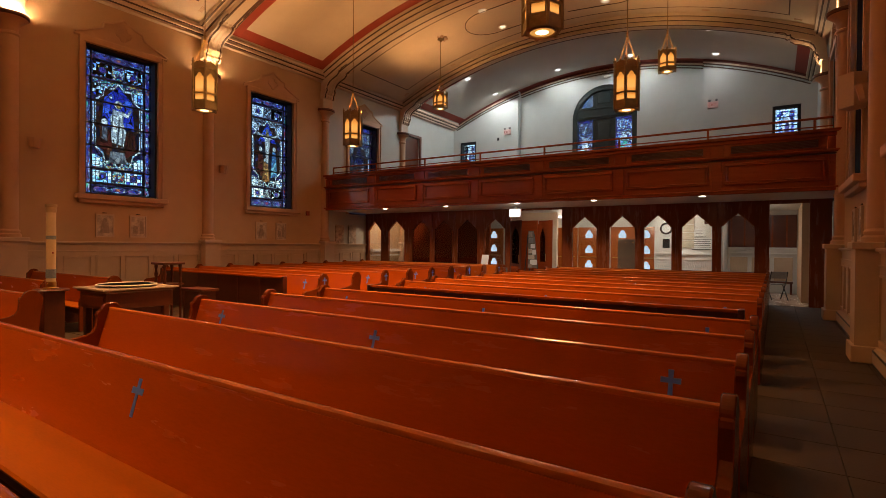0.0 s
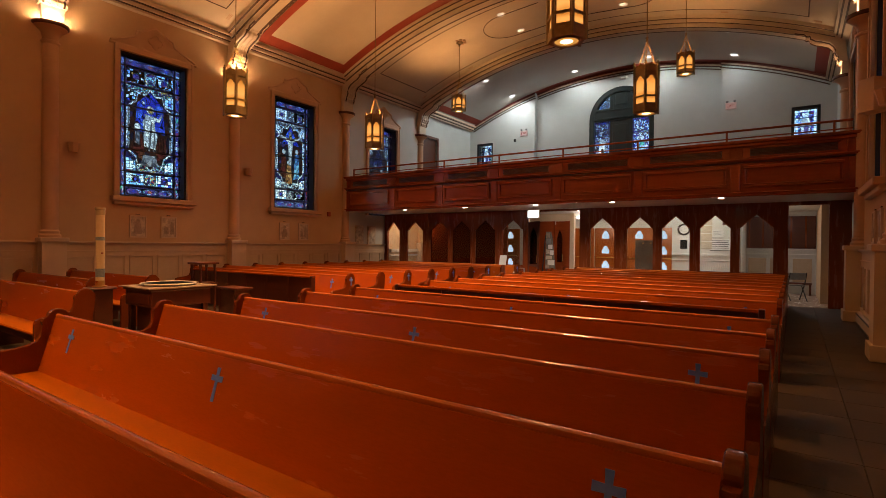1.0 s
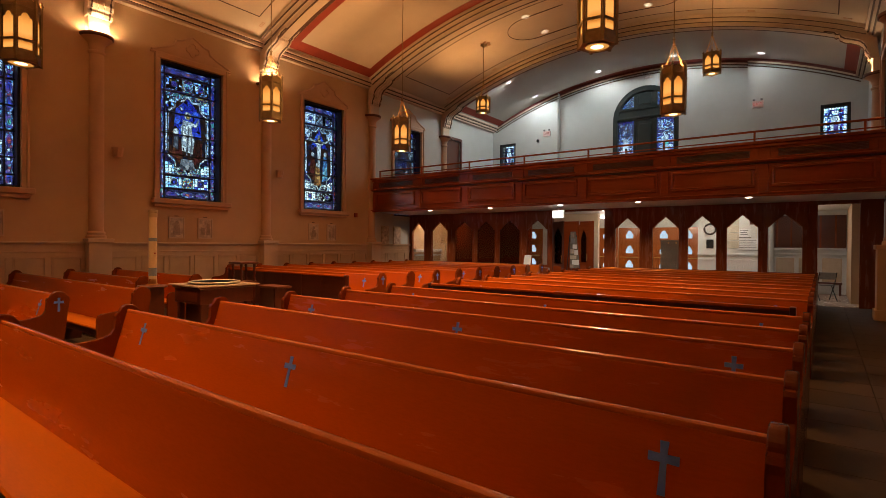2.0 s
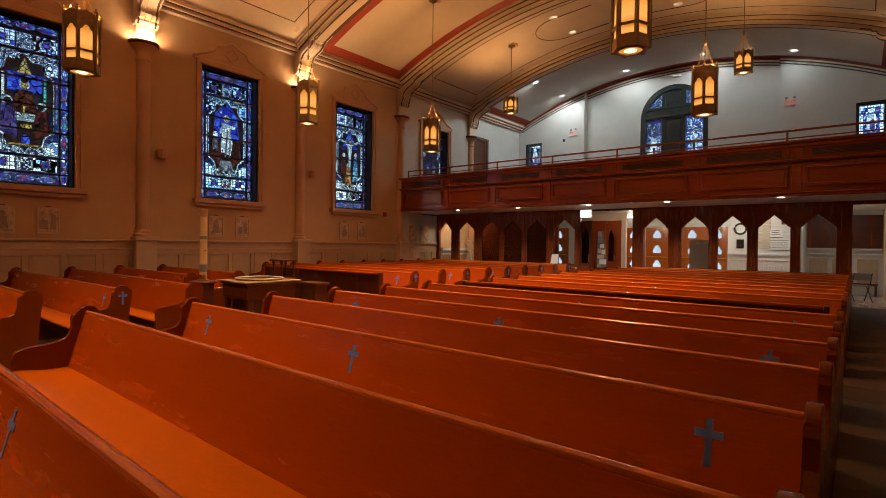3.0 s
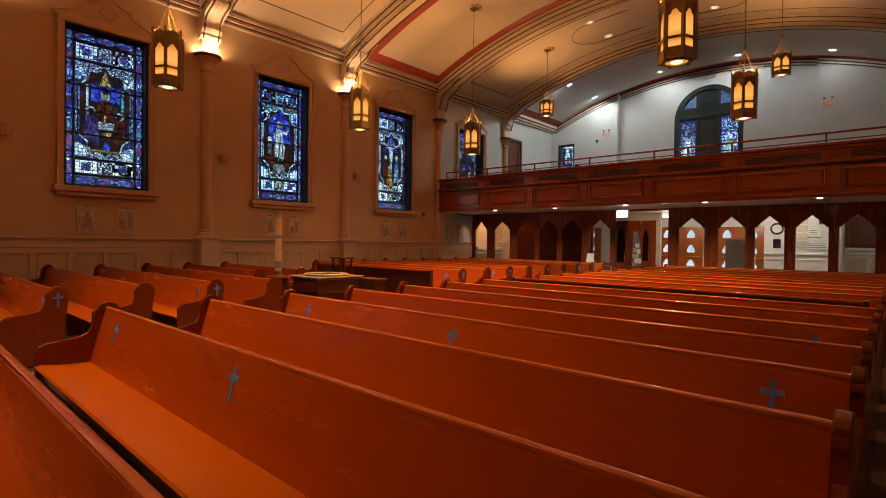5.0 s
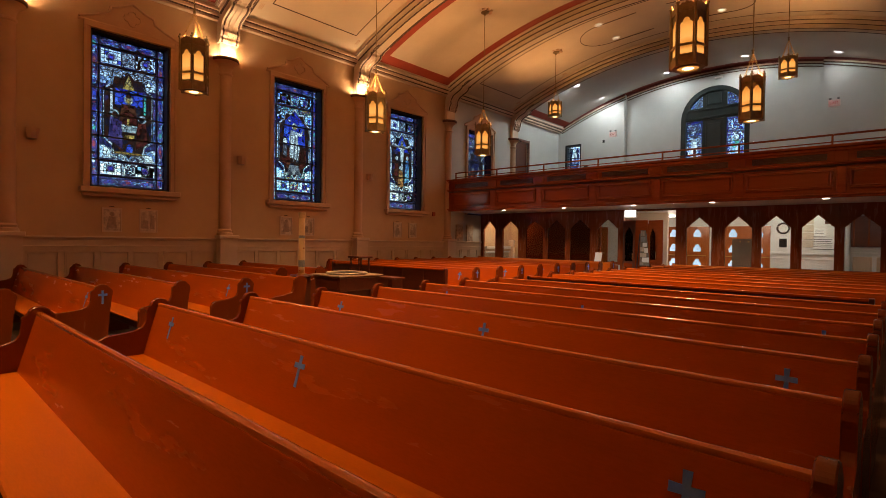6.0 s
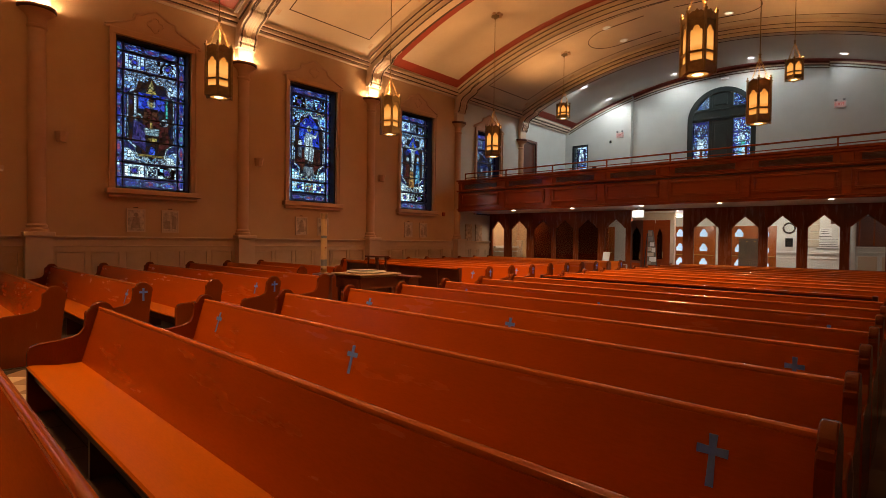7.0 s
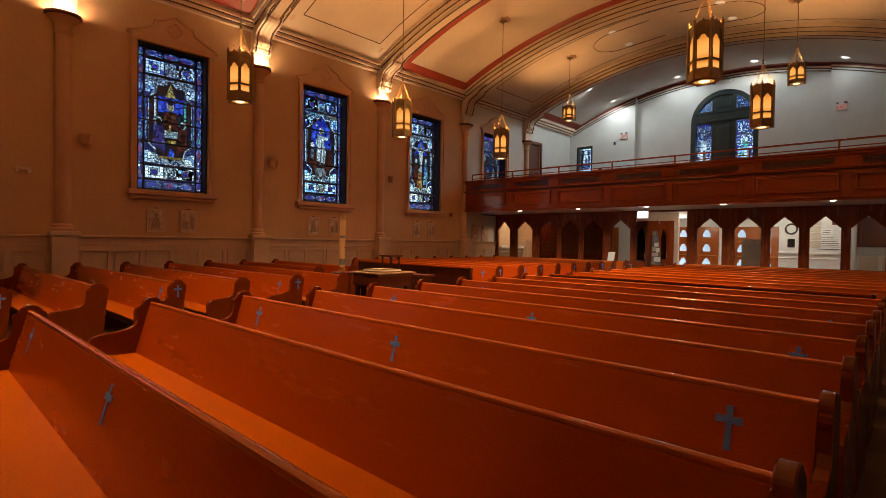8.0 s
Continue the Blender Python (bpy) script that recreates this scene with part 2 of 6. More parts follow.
G_WHITE = stained("pale_grid_glass", [(0, ICE), (0.30, (0.62, 0.74, 0.80)), (0.62, (0.95, 0.97, 0.92)), (0.90, CYAN), (0.97, BLUE)], 11, "CHEBYCHEV", 0.2, 0.10, 1.05)
G_AZURE = stained("azure_grid_glass", [(0, (0.42, 0.74, 0.96)), (0.40, (0.74, 0.88, 0.92)), (0.76, (0.20, 0.46, 0.80)), (0.93, BLUE)], 11, "CHEBYCHEV", 0.2, 0.11, 1.05)
G_NIGHT = stained("night_border_glass", [(0, INK), (0.36, (0.02, 0.02, 0.09)), (0.58, (0.04, 0.04, 0.18)), (0.76, (0.08, 0.05, 0.18)), (0.92, (0.12, 0.22, 0.34))], 24, jitter=0.6, lead=0.12)
G_NIGHT_BLUE = stained("blue_border_glass", [(0, DEEP), (0.25, BLUE), (0.50, (0.10, 0.28, 0.60)), (0.72, INK), (0.84, CYAN), (0.95, RUBY)], 24, jitter=0.6, lead=0.12)
G_PALEBLUE = stained("pale_blue_glass", [(0, (0.46, 0.60, 0.72)), (0.34, (0.74, 0.80, 0.78)), (0.66, (0.16, 0.26, 0.44)), (0.80, ICE)], 13, jitter=0.8, lead=0.09)
G_VIOLET_CLEAR = stained("violet_ground_glass", [(0, (0.09, 0.05, 0.24)), (0.4, (0.03, 0.03, 0.16)), (0.7, (0.16, 0.09, 0.30)), (0.9, (0.05, 0.10, 0.40))], 20, lead=0.08)
G_RUBY_CLEAR = stained("bright_ruby_glass", [(0, (0.42, 0.06, 0.07)), (0.5, (0.28, 0.04, 0.10)), (0.8, (0.50, 0.16, 0.08))], 12, lead=0.06)
G_TRACERY = stained("grey_traceried_glass", [(0, INK), (0.14, (0.42, 0.45, 0.45)), (0.42, (0.09, 0.09, 0.12)), (0.52, (0.66, 0.68, 0.64)), (0.76, INK), (0.86, (0.26, 0.38, 0.50))], 27, jitter=0.75, lead=0.13)
G_FLORAL = stained("floral_band_glass", [(0, INK), (0.18, (0.30, 0.56, 0.62)), (0.34, DEEP), (0.46, (0.62, 0.66, 0.56)), (0.58, (0.10, 0.40, 0.30)), (0.70, INK), (0.80, (0.60, 0.40, 0.10)), (0.88, VIOLET), (0.96, RUBY)], 25, jitter=0.75, lead=0.12)
G_LOOP = stained("border_loop_glass", [(0, (0.26, 0.42, 0.62)), (0.22, (0.05, 0.06, 0.26)), (0.42, (0.56, 0.62, 0.66)), (0.54, (0.14, 0.08, 0.28)), (0.72, (0.14, 0.36, 0.46)), (0.84, (0.04, 0.05, 0.22)), (0.94, (0.30, 0.06, 0.10))], 19, jitter=0.8, lead=0.10)
G_TEAL = stained("teal_robe_glass", [(0, (0.08, 0.22, 0.36)), (0.4, (0.04, 0.09, 0.20)), (0.7, (0.16, 0.34, 0.40))], 9, lead=0.04)
G_RUST = stained("rust_robe_glass", [(0, (0.30, 0.13, 0.04)), (0.4, (0.14, 0.05, 0.02)), (0.7, (0.42, 0.22, 0.07))], 9, lead=0.04)
G_CLOTH = stained("pale_green_cloth_glass", [(0, (0.42, 0.46, 0.40)), (0.4, (0.20, 0.24, 0.24)), (0.7, (0.56, 0.58, 0.50))], 14, lead=0.06)
G_GREY_ROBE = stained("grey_robe_glass", [(0, (0.16, 0.16, 0.17)), (0.4, (0.05, 0.05, 0.06)), (0.7, (0.26, 0.25, 0.24))], 9, lead=0.04)
G_FIELD = stained("patterned_field_glass", [(0, DEEP), (0.20, ICE), (0.36, BLUE), (0.50, INK), (0.58, CYAN), (0.74, BROWN), (0.82, ICE), (0.93, VIOLET)], 22, jitter=0.5, lead=0.13)
G_ICE = stained("white_leaded_glass", [(0, ICE), (0.5, (0.5, 0.72, 0.85)), (0.8, ICE)], 12, lead=0.08)
G_BLUE = stained("cobalt_glass", [(0, BLUE), (0.5, (0.02, 0.03, 0.30)), (0.8, (0.06, 0.14, 0.55))], 8, lead=0.05)
G_DARK = stained("dusky_glass", [(0, (0.022, 0.010, 0.007)), (0.35, (0.008, 0.008, 0.016)), (0.6, (0.035, 0.010, 0.006)), (0.78, (0.02, 0.02, 0.025)), (0.92, (0.03, 0.022, 0.07))], 8, lead=0.03)
G_VIOLET = stained("violet_glass", [(0, (0.05, 0.03, 0.11)), (0.5, (0.025, 0.018, 0.06)), (0.8, (0.09, 0.07, 0.18))], 8, lead=0.04)
G_RUBY = stained("ruby_glass", [(0, (0.075, 0.014, 0.010)), (0.5, (0.085, 0.026, 0.012)), (0.8, (0.02, 0.007, 0.005))], 9, lead=0.05)
G_PALE = stained("pale_robe_glass", [(0, (0.62, 0.62, 0.56)), (0.4, (0.36, 0.37, 0.36)), (0.7, (0.80, 0.76, 0.64))], 8, lead=0.03)
G_GOLD = stained("gold_glass", [(0, (0.50, 0.31, 0.07)), (0.5, (0.28, 0.16, 0.04)), (0.8, (0.44, 0.31, 0.12))], 10, lead=0.08)
G_GREEN = stained("green_glass", [(0, GREEN), (0.5, (0.08, 0.36, 0.30)), (0.8, CYAN)], 10, lead=0.08)


# ---- mesh helpers ----
def box(bm, x0, x1, y0, y1, z0, z1, bevel=0.0):
    vs = [bm.verts.new((x, y, z)) for z in (z0, z1) for y in (y0, y1) for x in (x0, x1)]
    fs = [bm.faces.new([vs[i] for i in f]) for f in ((0, 2, 3, 1), (4, 5, 7, 6), (0, 1, 5, 4), (2, 6, 7, 3), (0, 4, 6, 2), (1, 3, 7, 5))]
    if bevel:
        es = list({e for f in fs for e in f.edges})
        bmesh.ops.bevel(bm, geom=es, offset=bevel, segments=2, affect="EDGES", profile=0.5)


def prism(bm, poly, a, b, axis="y"):
    """A flat outline in the plane across the axis, drawn out along it from a to b."""
    def at(p, d):
        u, v = p
        return {"x": (d, u, v), "y": (u, d, v), "z": (u, v, d)}[axis]
    lo, hi = [bm.verts.new(at(p, a)) for p in poly], [bm.verts.new(at(p, b)) for p in poly]
    n = len(poly)
    bm.faces.new(lo)
    bm.faces.new(hi[::-1])
    for i in range(n):
        bm.faces.new((lo[i], hi[i], hi[(i + 1) % n], lo[(i + 1) % n]))


def ring_plate(bm, outer, inner, a, b, axis="y"):
    """A plate with a hole: both outlines have the same number of points."""
    def at(p, d):
        u, v = p
        return {"x": (d, u, v), "y": (u, d, v), "z": (u, v, d)}[axis]
    rows = [[bm.verts.new(at(p, d)) for p in o] for o, d in ((outer, a), (outer, b), (inner, b), (inner, a))]
    n = len(outer)
    for k in range(4):
        r, s = rows[k], rows[(k + 1) % 4]
        for i in range(n):
            bm.faces.new((r[i], r[(i + 1) % n], s[(i + 1) % n], s[i]))


def lathe(bm, profile, segs=24, cx=0.0, cy=0.0, a0=0.0, a1=360.0):
    full = abs(a1 - a0) >= 360
    n = segs if full else segs + 1
    rows = [[bm.verts.new((cx + r * math.cos(radians(a0 + (a1 - a0) * i / segs)), cy + r * math.sin(radians(a0 + (a1 - a0) * i / segs)), z)) for i in range(n)] for r, z in profile]
    for p, q in zip(rows, rows[1:]):
        for i in range(segs):
            j = (i + 1) % n
            bm.faces.new((p[i], p[j], q[j], q[i]))
    if full:
        if profile[0][0] > 1e-4:
            bm.faces.new(rows[0][::-1])
        if profile[-1][0] > 1e-4:
            bm.faces.new(rows[-1])


def tube(bm, pts, r, segs=8, closed=False):
    pts = [Vector(p) for p in pts]
    n = len(pts)
    rows = []
    for i, p in enumerate(pts):
        a = pts[(i - 1) % n] if closed or i else p
        b = pts[(i + 1) % n] if closed or i < n - 1 else p
        d = (b - a).normalized()
        s = d.cross(Vector((0.12, 0.3, 1)) if abs(d.z) < 0.9 else Vector((1, 0.2, 0))).normalized()
        u = s.cross(d)
        rows.append([bm.verts.new(p + r * (math.cos(2 * math.pi * k / segs) * s + math.sin(2 * math.pi * k / segs) * u)) for k in range(segs)])
    for i in range(n if closed else n - 1):
        p, q = rows[i], rows[(i + 1) % n]
        for k in range(segs):
            bm.faces.new((p[k], p[(k + 1) % segs], q[(k + 1) % segs], q[k]))
    if not closed:
        bm.faces.new(rows[0][::-1])
        bm.faces.new(rows[-1])


def arc_solid(bm, y0, y1, r_in, r_out, dx0, dx1, n=48):
    """A bent bar under the vault, between two radii about the vault's axis."""
    rows = []
    for i in range(n + 1):
        dx = dx0 + (dx1 - dx0) * i / n
        a = math.asin(dx / RAD)
        rows.append([bm.verts.new((XC + r * math.sin(a), y, CZ + r * math.cos(a))) for r, y in ((r_in, y0), (r_in, y1), (r_out, y1), (r_out, y0))])
    for p, q in zip(rows, rows[1:]):
        for k in range(4):
            bm.faces.new((p[k], p[(k + 1) % 4], q[(k + 1) % 4], q[k]))
    bm.faces.new(rows[0][::-1])
    bm.faces.new(rows[-1])


def rect(y0, y1, z0, z1):
    return [(y0, z0), (y1, z0), (y1, z1), (y0, z1)]


def part(name, bm, material, parent=None, label="", smooth=False):
    bmesh.ops.recalc_face_normals(bm, faces=bm.faces[:])
    me = bpy.data.meshes.new(name)
    bm.to_mesh(me)
    bm.free()
    me.materials.append(material)
    if smooth:
        me.polygons.foreach_set("use_smooth", [True] * len(me.polygons))
        me.set_sharp_from_angle(angle=radians(35))
    ob = new(name, me)
    if parent is not None:
        ob.parent = parent
    if label:
        ob["label"] = label
    return ob


def thing(name, m, label, category, group="", kind=""):
    ob = new(name)
    ob.matrix_basis = m
    return tagged(ob, label, category, group, kind)


def boxes(name, rows, material, parent=None, label="", bevel=0.0):
    bm = bmesh.new()
    for r in rows:
        box(bm, *r, bevel=bevel)
    return part(name, bm, material, parent, label)


def setting(name, rows, material, label, category, bevel=0.0):
    return tagged(boxes(name, rows, material, None, "", bevel), label, category, kind="structure")


def lamp(name, kind, m, watts, colour, **kw):
    d = bpy.data.lights.new(name, kind)
    d.energy, d.color = watts, colour
    if kind == "AREA":
        d.shape, d.size = "DISK", kw["size"]
        d.spread = radians(kw.get("spread", 180))
    else:
        d.shadow_soft_size = kw.get("size", 0.05)
    if kind == "SPOT":
        d.spot_size, d.spot_blend = radians(kw.get("cone", 100)), kw.get("blend", 0.6)
    ob = new(name, d)
    ob.matrix_world = m
    return ob


# ---- lights ----
GLARE = (1.0, 0.63, 0.32)
WARM, HOT, COOL = (1.0, 0.42, 0.13), (1.0, 0.49, 0.175), (0.93, 1.0, 0.98)
UPLIGHT, DOWN, BACK, UNDER, PORCH, LANTERN, LANTERN_UP = 9.0, 300.0, 41.0, 46.0, 60.0, 9.0, 120.0

# ---- floor ----
setting("floor", [(WL - 0.4, WR + 0.4, Y0 - 0.4, Y1 + 0.4, -0.2, -0.012)], M_GROUT, "dark brown stone floor of the nave", "floor")

# ---- long walls with their window openings ----
T = 0.42


def wall_rows(x0, x1, doors=()):
    rows, y = [], Y0 - T
    holes = sorted([(w - WIN_W / 2, w + WIN_W / 2, WIN_Z0, WIN_Z1) for w in WINS] + list(doors))
    for a, b, z0, z1 in holes:
        rows += [(x0, x1, y, a, 0, 8.0), (x0, x1, a, b, 0, z0), (x0, x1, a, b, z1, 8.0)]
        y = b
    return rows + [(x0, x1, y, Y1 + T, 0, 8.0)]


GALDOOR = (18.75, 19.85, 3.0, 6.48)


def split(rows, y):
    """The parts of a wall before and behind a line across the church."""
    a = [(r[0], r[1], r[2], min(r[3], y), r[4], r[5]) for r in rows if r[2] < y]
    b = [(r[0], r[1], max(r[2], y), r[3], r[4], r[5]) for r in rows if r[3] > y]
    return a, b


west_a, west_b = split(wall_rows(WL - T, WL, [GALDOOR]), 13.82)
east_a, east_b = split(wall_rows(WR, WR + T), 13.82)
setting("wall_west", west_a, M_PLASTER, "warm cream plastered nave wall with tall window openings", "wall")
setting("wall_west_gallery", west_b, M_GREY, "pale grey plastered wall beside the gallery", "wall")
setting("wall_east", east_a, M_PLASTER, "warm cream plastered nave wall with tall window openings", "wall")
setting("wall_east_gallery", east_b, M_GREY, "pale grey plastered wall beside the gallery", "wall")
# Unseen stand-in for the chancel: a plain wall that closes the room.
setting("wall_front", [(WL - T, WR + T, Y0 - T, Y0, 0, 9.9)], M_PLASTER, "plain cream plastered wall closing off the unseen altar end", "wall")

# back wall: an arched window, two small ones, and side bays that stand proud
AW, AZ0, AZS = 1.42, 5.2, 7.28            # arched window: half width, sill, springing
AX = -6.47


def arch(half, z0, zs, cx=0.0, n=20):
    pts = [(cx - half, z0), (cx + half, z0)]
    return pts + [(cx + half * math.cos(math.pi * i / n), zs + half * math.sin(math.pi * i / n)) for i in range(n + 1)]


bm = bmesh.new()
yb0, yb1 = Y1, Y1 + 0.45
BWZ0, BWZ1 = 5.35, 6.78
for xa, xb, wa, wb in ((WL - T, AX - AW, -13.75, -12.8), (AX + AW, WR + T, -0.14, 0.74)):
    for r in ((xa, wa, 2.84, 9.9), (wb, xb, 2.84, 9.9), (wa, wb, 2.84, BWZ0), (wa, wb, BWZ1, 9.9)):
        box(bm, r[0], r[1], yb0, yb1, r[2], r[3])
box(bm, AX - AW, AX + AW, yb0, yb1, 2.84, AZ0)
n = 20
for i in range(n):
    a, b = math.pi * i / n, math.pi * (i + 1) / n
    prism(bm, [(AX + AW * math.cos(a), AZS + AW * math.sin(a)), (AX + AW * math.cos(a), 9.9), (AX + AW * math.cos(b), 9.9), (AX + AW * math.cos(b), AZS + AW * math.sin(b))], yb0, yb1)
tagged(part("wall_back", bm, M_GREY), "pale grey plastered back wall above the gallery", "wall", kind="structure")

PROUD = 0.28
for nm, xa, xb, wa, wb in (("wall_back_bay_west", WL, -10.5, -13.75, -12.8), ("wall_back_bay_east", -2.45, WR, -0.14, 0.74)):
    bm = bmesh.new()
    for r in ((xa, wa, 2.99, 9.3), (wb, xb, 2.99, 9.3), (wa, wb, 2.99, BWZ0), (wa, wb, BWZ1, 9.3)):
        box(bm, r[0], r[1], Y1 - PROUD, Y1 - 0.002, r[2], r[3])
    tagged(part(nm, bm, M_GREY), "pale grey plastered side bay of the back wall", "wall", kind="structure")

# wall below the gallery at the street side
setting("wall_porch", [(WL, WR, Y1, Y1 + 0.45, 0, 2.84)], M_WHITE_WALL, "white painted entrance wall of the porch", "wall")

# ---- vault ----
bm = bmesh.new()
arc_solid(bm, Y0 - T, 18.52, RAD, RAD + 0.3, -HALF - 0.35, HALF + 0.35, 64)
tagged(part("ceiling", bm, M_VAULT, smooth=True), "cream plastered barrel vault of the nave", "ceiling", kind="structure")
bm = bmesh.new()
arc_solid(bm, 18.52, Y1 + T, RAD, RAD + 0.3, -HALF - 0.35, HALF + 0.35, 64)
tagged(part("ceiling_gallery", bm, M_VAULT_GREY, smooth=True), "pale plastered barrel vault over the gallery", "ceiling", kind="structure")

EDGE = 7.45
ribs = thing("vault_ribs", Matrix(), "stepped plaster ribs across the vault with dark painted lines", "rib", kind="structure")
for y in COLS:
    bm = bmesh.new()
    arc_solid(bm, y - 0.46, y + 0.46, RAD - 0.10, RAD + 0.02, -EDGE, EDGE)
    arc_solid(bm, y - 0.34, y + 0.34, RAD - 0.20, RAD - 0.09, -EDGE, EDGE)
    arc_solid(bm, y - 0.20, y + 0.20, RAD - 0.30, RAD - 0.19, -EDGE, EDGE)
    part("rib", bm, M_VAULT, ribs, smooth=True)
    for off, r in ((0.46, 0.10), (0.34, 0.20), (0.20, 0.30)):
        for s in (-1, 1):
            bm = bmesh.new()
            yy = y + s * (off - 0.035)
            arc_solid(bm, yy - 0.028, yy + 0.028, RAD - r - 0.006, RAD - r + 0.01, -EDGE, EDGE)
            part("painted_line", bm, M_LINE, ribs)

# painted borders on the bays between the ribs
BAYS = list(zip([Y0] + COLS, COLS + [Y1]))
paint = thing("vault_painting", Matrix(), "oxblood borders and thin umber lines painted on the vault", "ceiling painting", kind="structure")
for k, (a, b) in enumerate(BAYS):
    lo, hi = a + 0.46, b - 0.46
    if k == 0:
        lo = a
    if k == len(BAYS) - 1:
        hi = b
    if k % 2 == 0:
        w = 0.34
        for ya, yb, d0, d1 in ((lo, lo + w, -7.35, 7.35), (hi - w, hi, -7.35, 7.35), (lo + w, hi - w, -7.35, -7.0), (lo + w, hi - w, 7.0, 7.35)):
            bm = bmesh.new()
            arc_solid(bm, ya, yb, RAD - 0.006, RAD + 0.01, d0, d1, 60 if d1 - d0 > 2 else 3)
            part("red_border", bm, M_RED, paint)
    else:
        lo, hi, e = lo + 0.42, hi - 0.42, 6.75
        for ya, yb, d0, d1 in ((lo, lo + 0.03, -e, e), (hi - 0.03, hi, -e, e), (lo, hi, -e, -e + 0.03), (lo, hi, e - 0.03, e)):
            bm = bmesh.new()
            arc_solid(bm, ya, yb, RAD - 0.006, RAD + 0.01, d0, d1, 60 if d1 - d0 > 2 else 2)
            part("thin_line", bm, M_LINE, paint)
        # long loops with a round end, one on each side of the crown
        yc = (lo + hi) / 2
        for s in (-1, 1):
            outline = [(0.5, 0.85)] + [(2.0 + 0.9 * math.sin(math.pi * i / 24), 0.85 * math.cos(math.pi * i / 24)) for i in range(25)] + [(0.5, -0.85)]
            bm = bmesh.new()
            tube(bm, [(XC + s * u, yc + v, vault(u) - 0.002) for u, v in outline], 0.014, 5)
            part("painted_loop", bm, M_LINE, paint)
        for s, d in ((-1, 6.95), (1, 6.95), (-1, 4.6), (1, 4.6)):
            for yy in (lo - 0.22, hi + 0.22):
                bm = bmesh.new()
                for q in range(3):
                    arc_solid(bm, yy - 0.05 + 0.04 * q, yy - 0.03 + 0.04 * q, RAD - 0.005, RAD + 0.01, s * d - 0.10, s * d + 0.10, 2)
                part("small_ornament", bm, M_PINK, paint)

# ---- cornices, columns, brackets ----
for sgn, xw, side in ((1, WL, "west"), (-1, WR, "east")):
    cornice = thing("cornice_" + side, Matrix(), "cream plaster cornice with dark painted lines under the vault", "cornice", kind="structure")
    for d, z0, z1, mt, nm in ((0.16, 7.46, 7.52, M_TRIM, "bed_mould"), (0.20, 7.52, 7.545, M_LINE, "dark_line"), (0.26, 7.545, 7.62, M_TRIM, "fascia"), (0.30, 7.62, 7.65, M_LINE, "dark_line"), (0.36, 7.65, 7.74, M_TRIM, "crown_mould")):
        x0, x1 = sorted((xw, xw + sgn * d))
        boxes(nm, [(x0, x1, Y0, Y1 - 0.3, z0, z1)], mt, cornice, bevel=0.008)


def bracket_profile():
    top = [(u, vault(HALF - u) - 0.05) for u in (1.28, 0.9, 0.5, 0.1)]
    return [(0.02, 6.86), (0.20, 6.88), (0.24, 6.96), (0.22, 7.02), (0.27, 7.06), (0.31, 7.15), (0.29, 7.22), (0.34, 7.34), (0.44, 7.45), (0.62, 7.54),
            (0.78, 7.60), (0.88, 7.68), (0.90, 7.76), (0.98, 7.76), (1.04, 7.84), (1.28, 7.92)] + top[:1] + top[1:]


def column(sgn):
    """Half-round wall column on a panelled pedestal, with a scrolled rib bracket above its capital."""
    col = new("wall_column")
    bm = bmesh.new()
    box(bm, 0, sgn * 0.30, -0.24, 0.24, 0, 1.50)
    box(bm, 0, sgn * 0.34, -0.28, 0.28, 0, 0.22, 0.01)
    box(bm, 0, sgn * 0.34, -0.28, 0.28, 1.50, 1.60, 0.015)
    part("pedestal", bm, M_TRIM, col)
    a0, a1 = (-90, 90) if sgn > 0 else (90, 270)
    bm = bmesh.new()
    lathe(bm, [(0.22, 1.60), (0.22, 1.66), (0.19, 1.69), (0.20, 1.74), (0.165, 1.78), (0.16, 6.02), (0.19, 6.05), (0.19, 6.09), (0.16, 6.11)], 20, 0, 0, a0, a1)
    part("shaft", bm, M_PINK, col, smooth=True)
    bm = bmesh.new()
    lathe(bm, [(0.16, 6.11), (0.165, 6.20), (0.20, 6.30), (0.28, 6.36), (0.33, 6.41)], 20, 0, 0, a0, a1)
    part("capital", bm, M_PINK, col, smooth=True)
    bm = bmesh.new()
    lathe(bm, [(0.33, 6.41), (0.36, 6.43), (0.36, 6.49), (0.34, 6.50), (0.0, 6.495)], 20, 0, 0, a0, a1)
    part("abacus", bm, M_DARKWOOD, col, "dark brown capital rim", smooth=True)
    bm = bmesh.new()
    box(bm, 0, sgn * 0.16, -0.24, 0.24, 6.50, 6.88, 0.02)
    part("neck", bm, M_TRIM, col)
    bm = bmesh.new()
    prism(bm, [(sgn * u, z) for u, z in bracket_profile()], -0.27, 0.27)
    part("bracket", bm, M_TRIM, col)
    prof = [p for p in bracket_profile()[1:16]]
    for off in (-0.20, -0.07, 0.07, 0.20):
        bm = bmesh.new()
        tube(bm, [(sgn * (u + 0.004), off, z - 0.004) for u, z in prof], 0.026, 6)
        part("bracket_line", bm, M_LINE if abs(off) > 0.1 else M_TRIM, col)
    return col


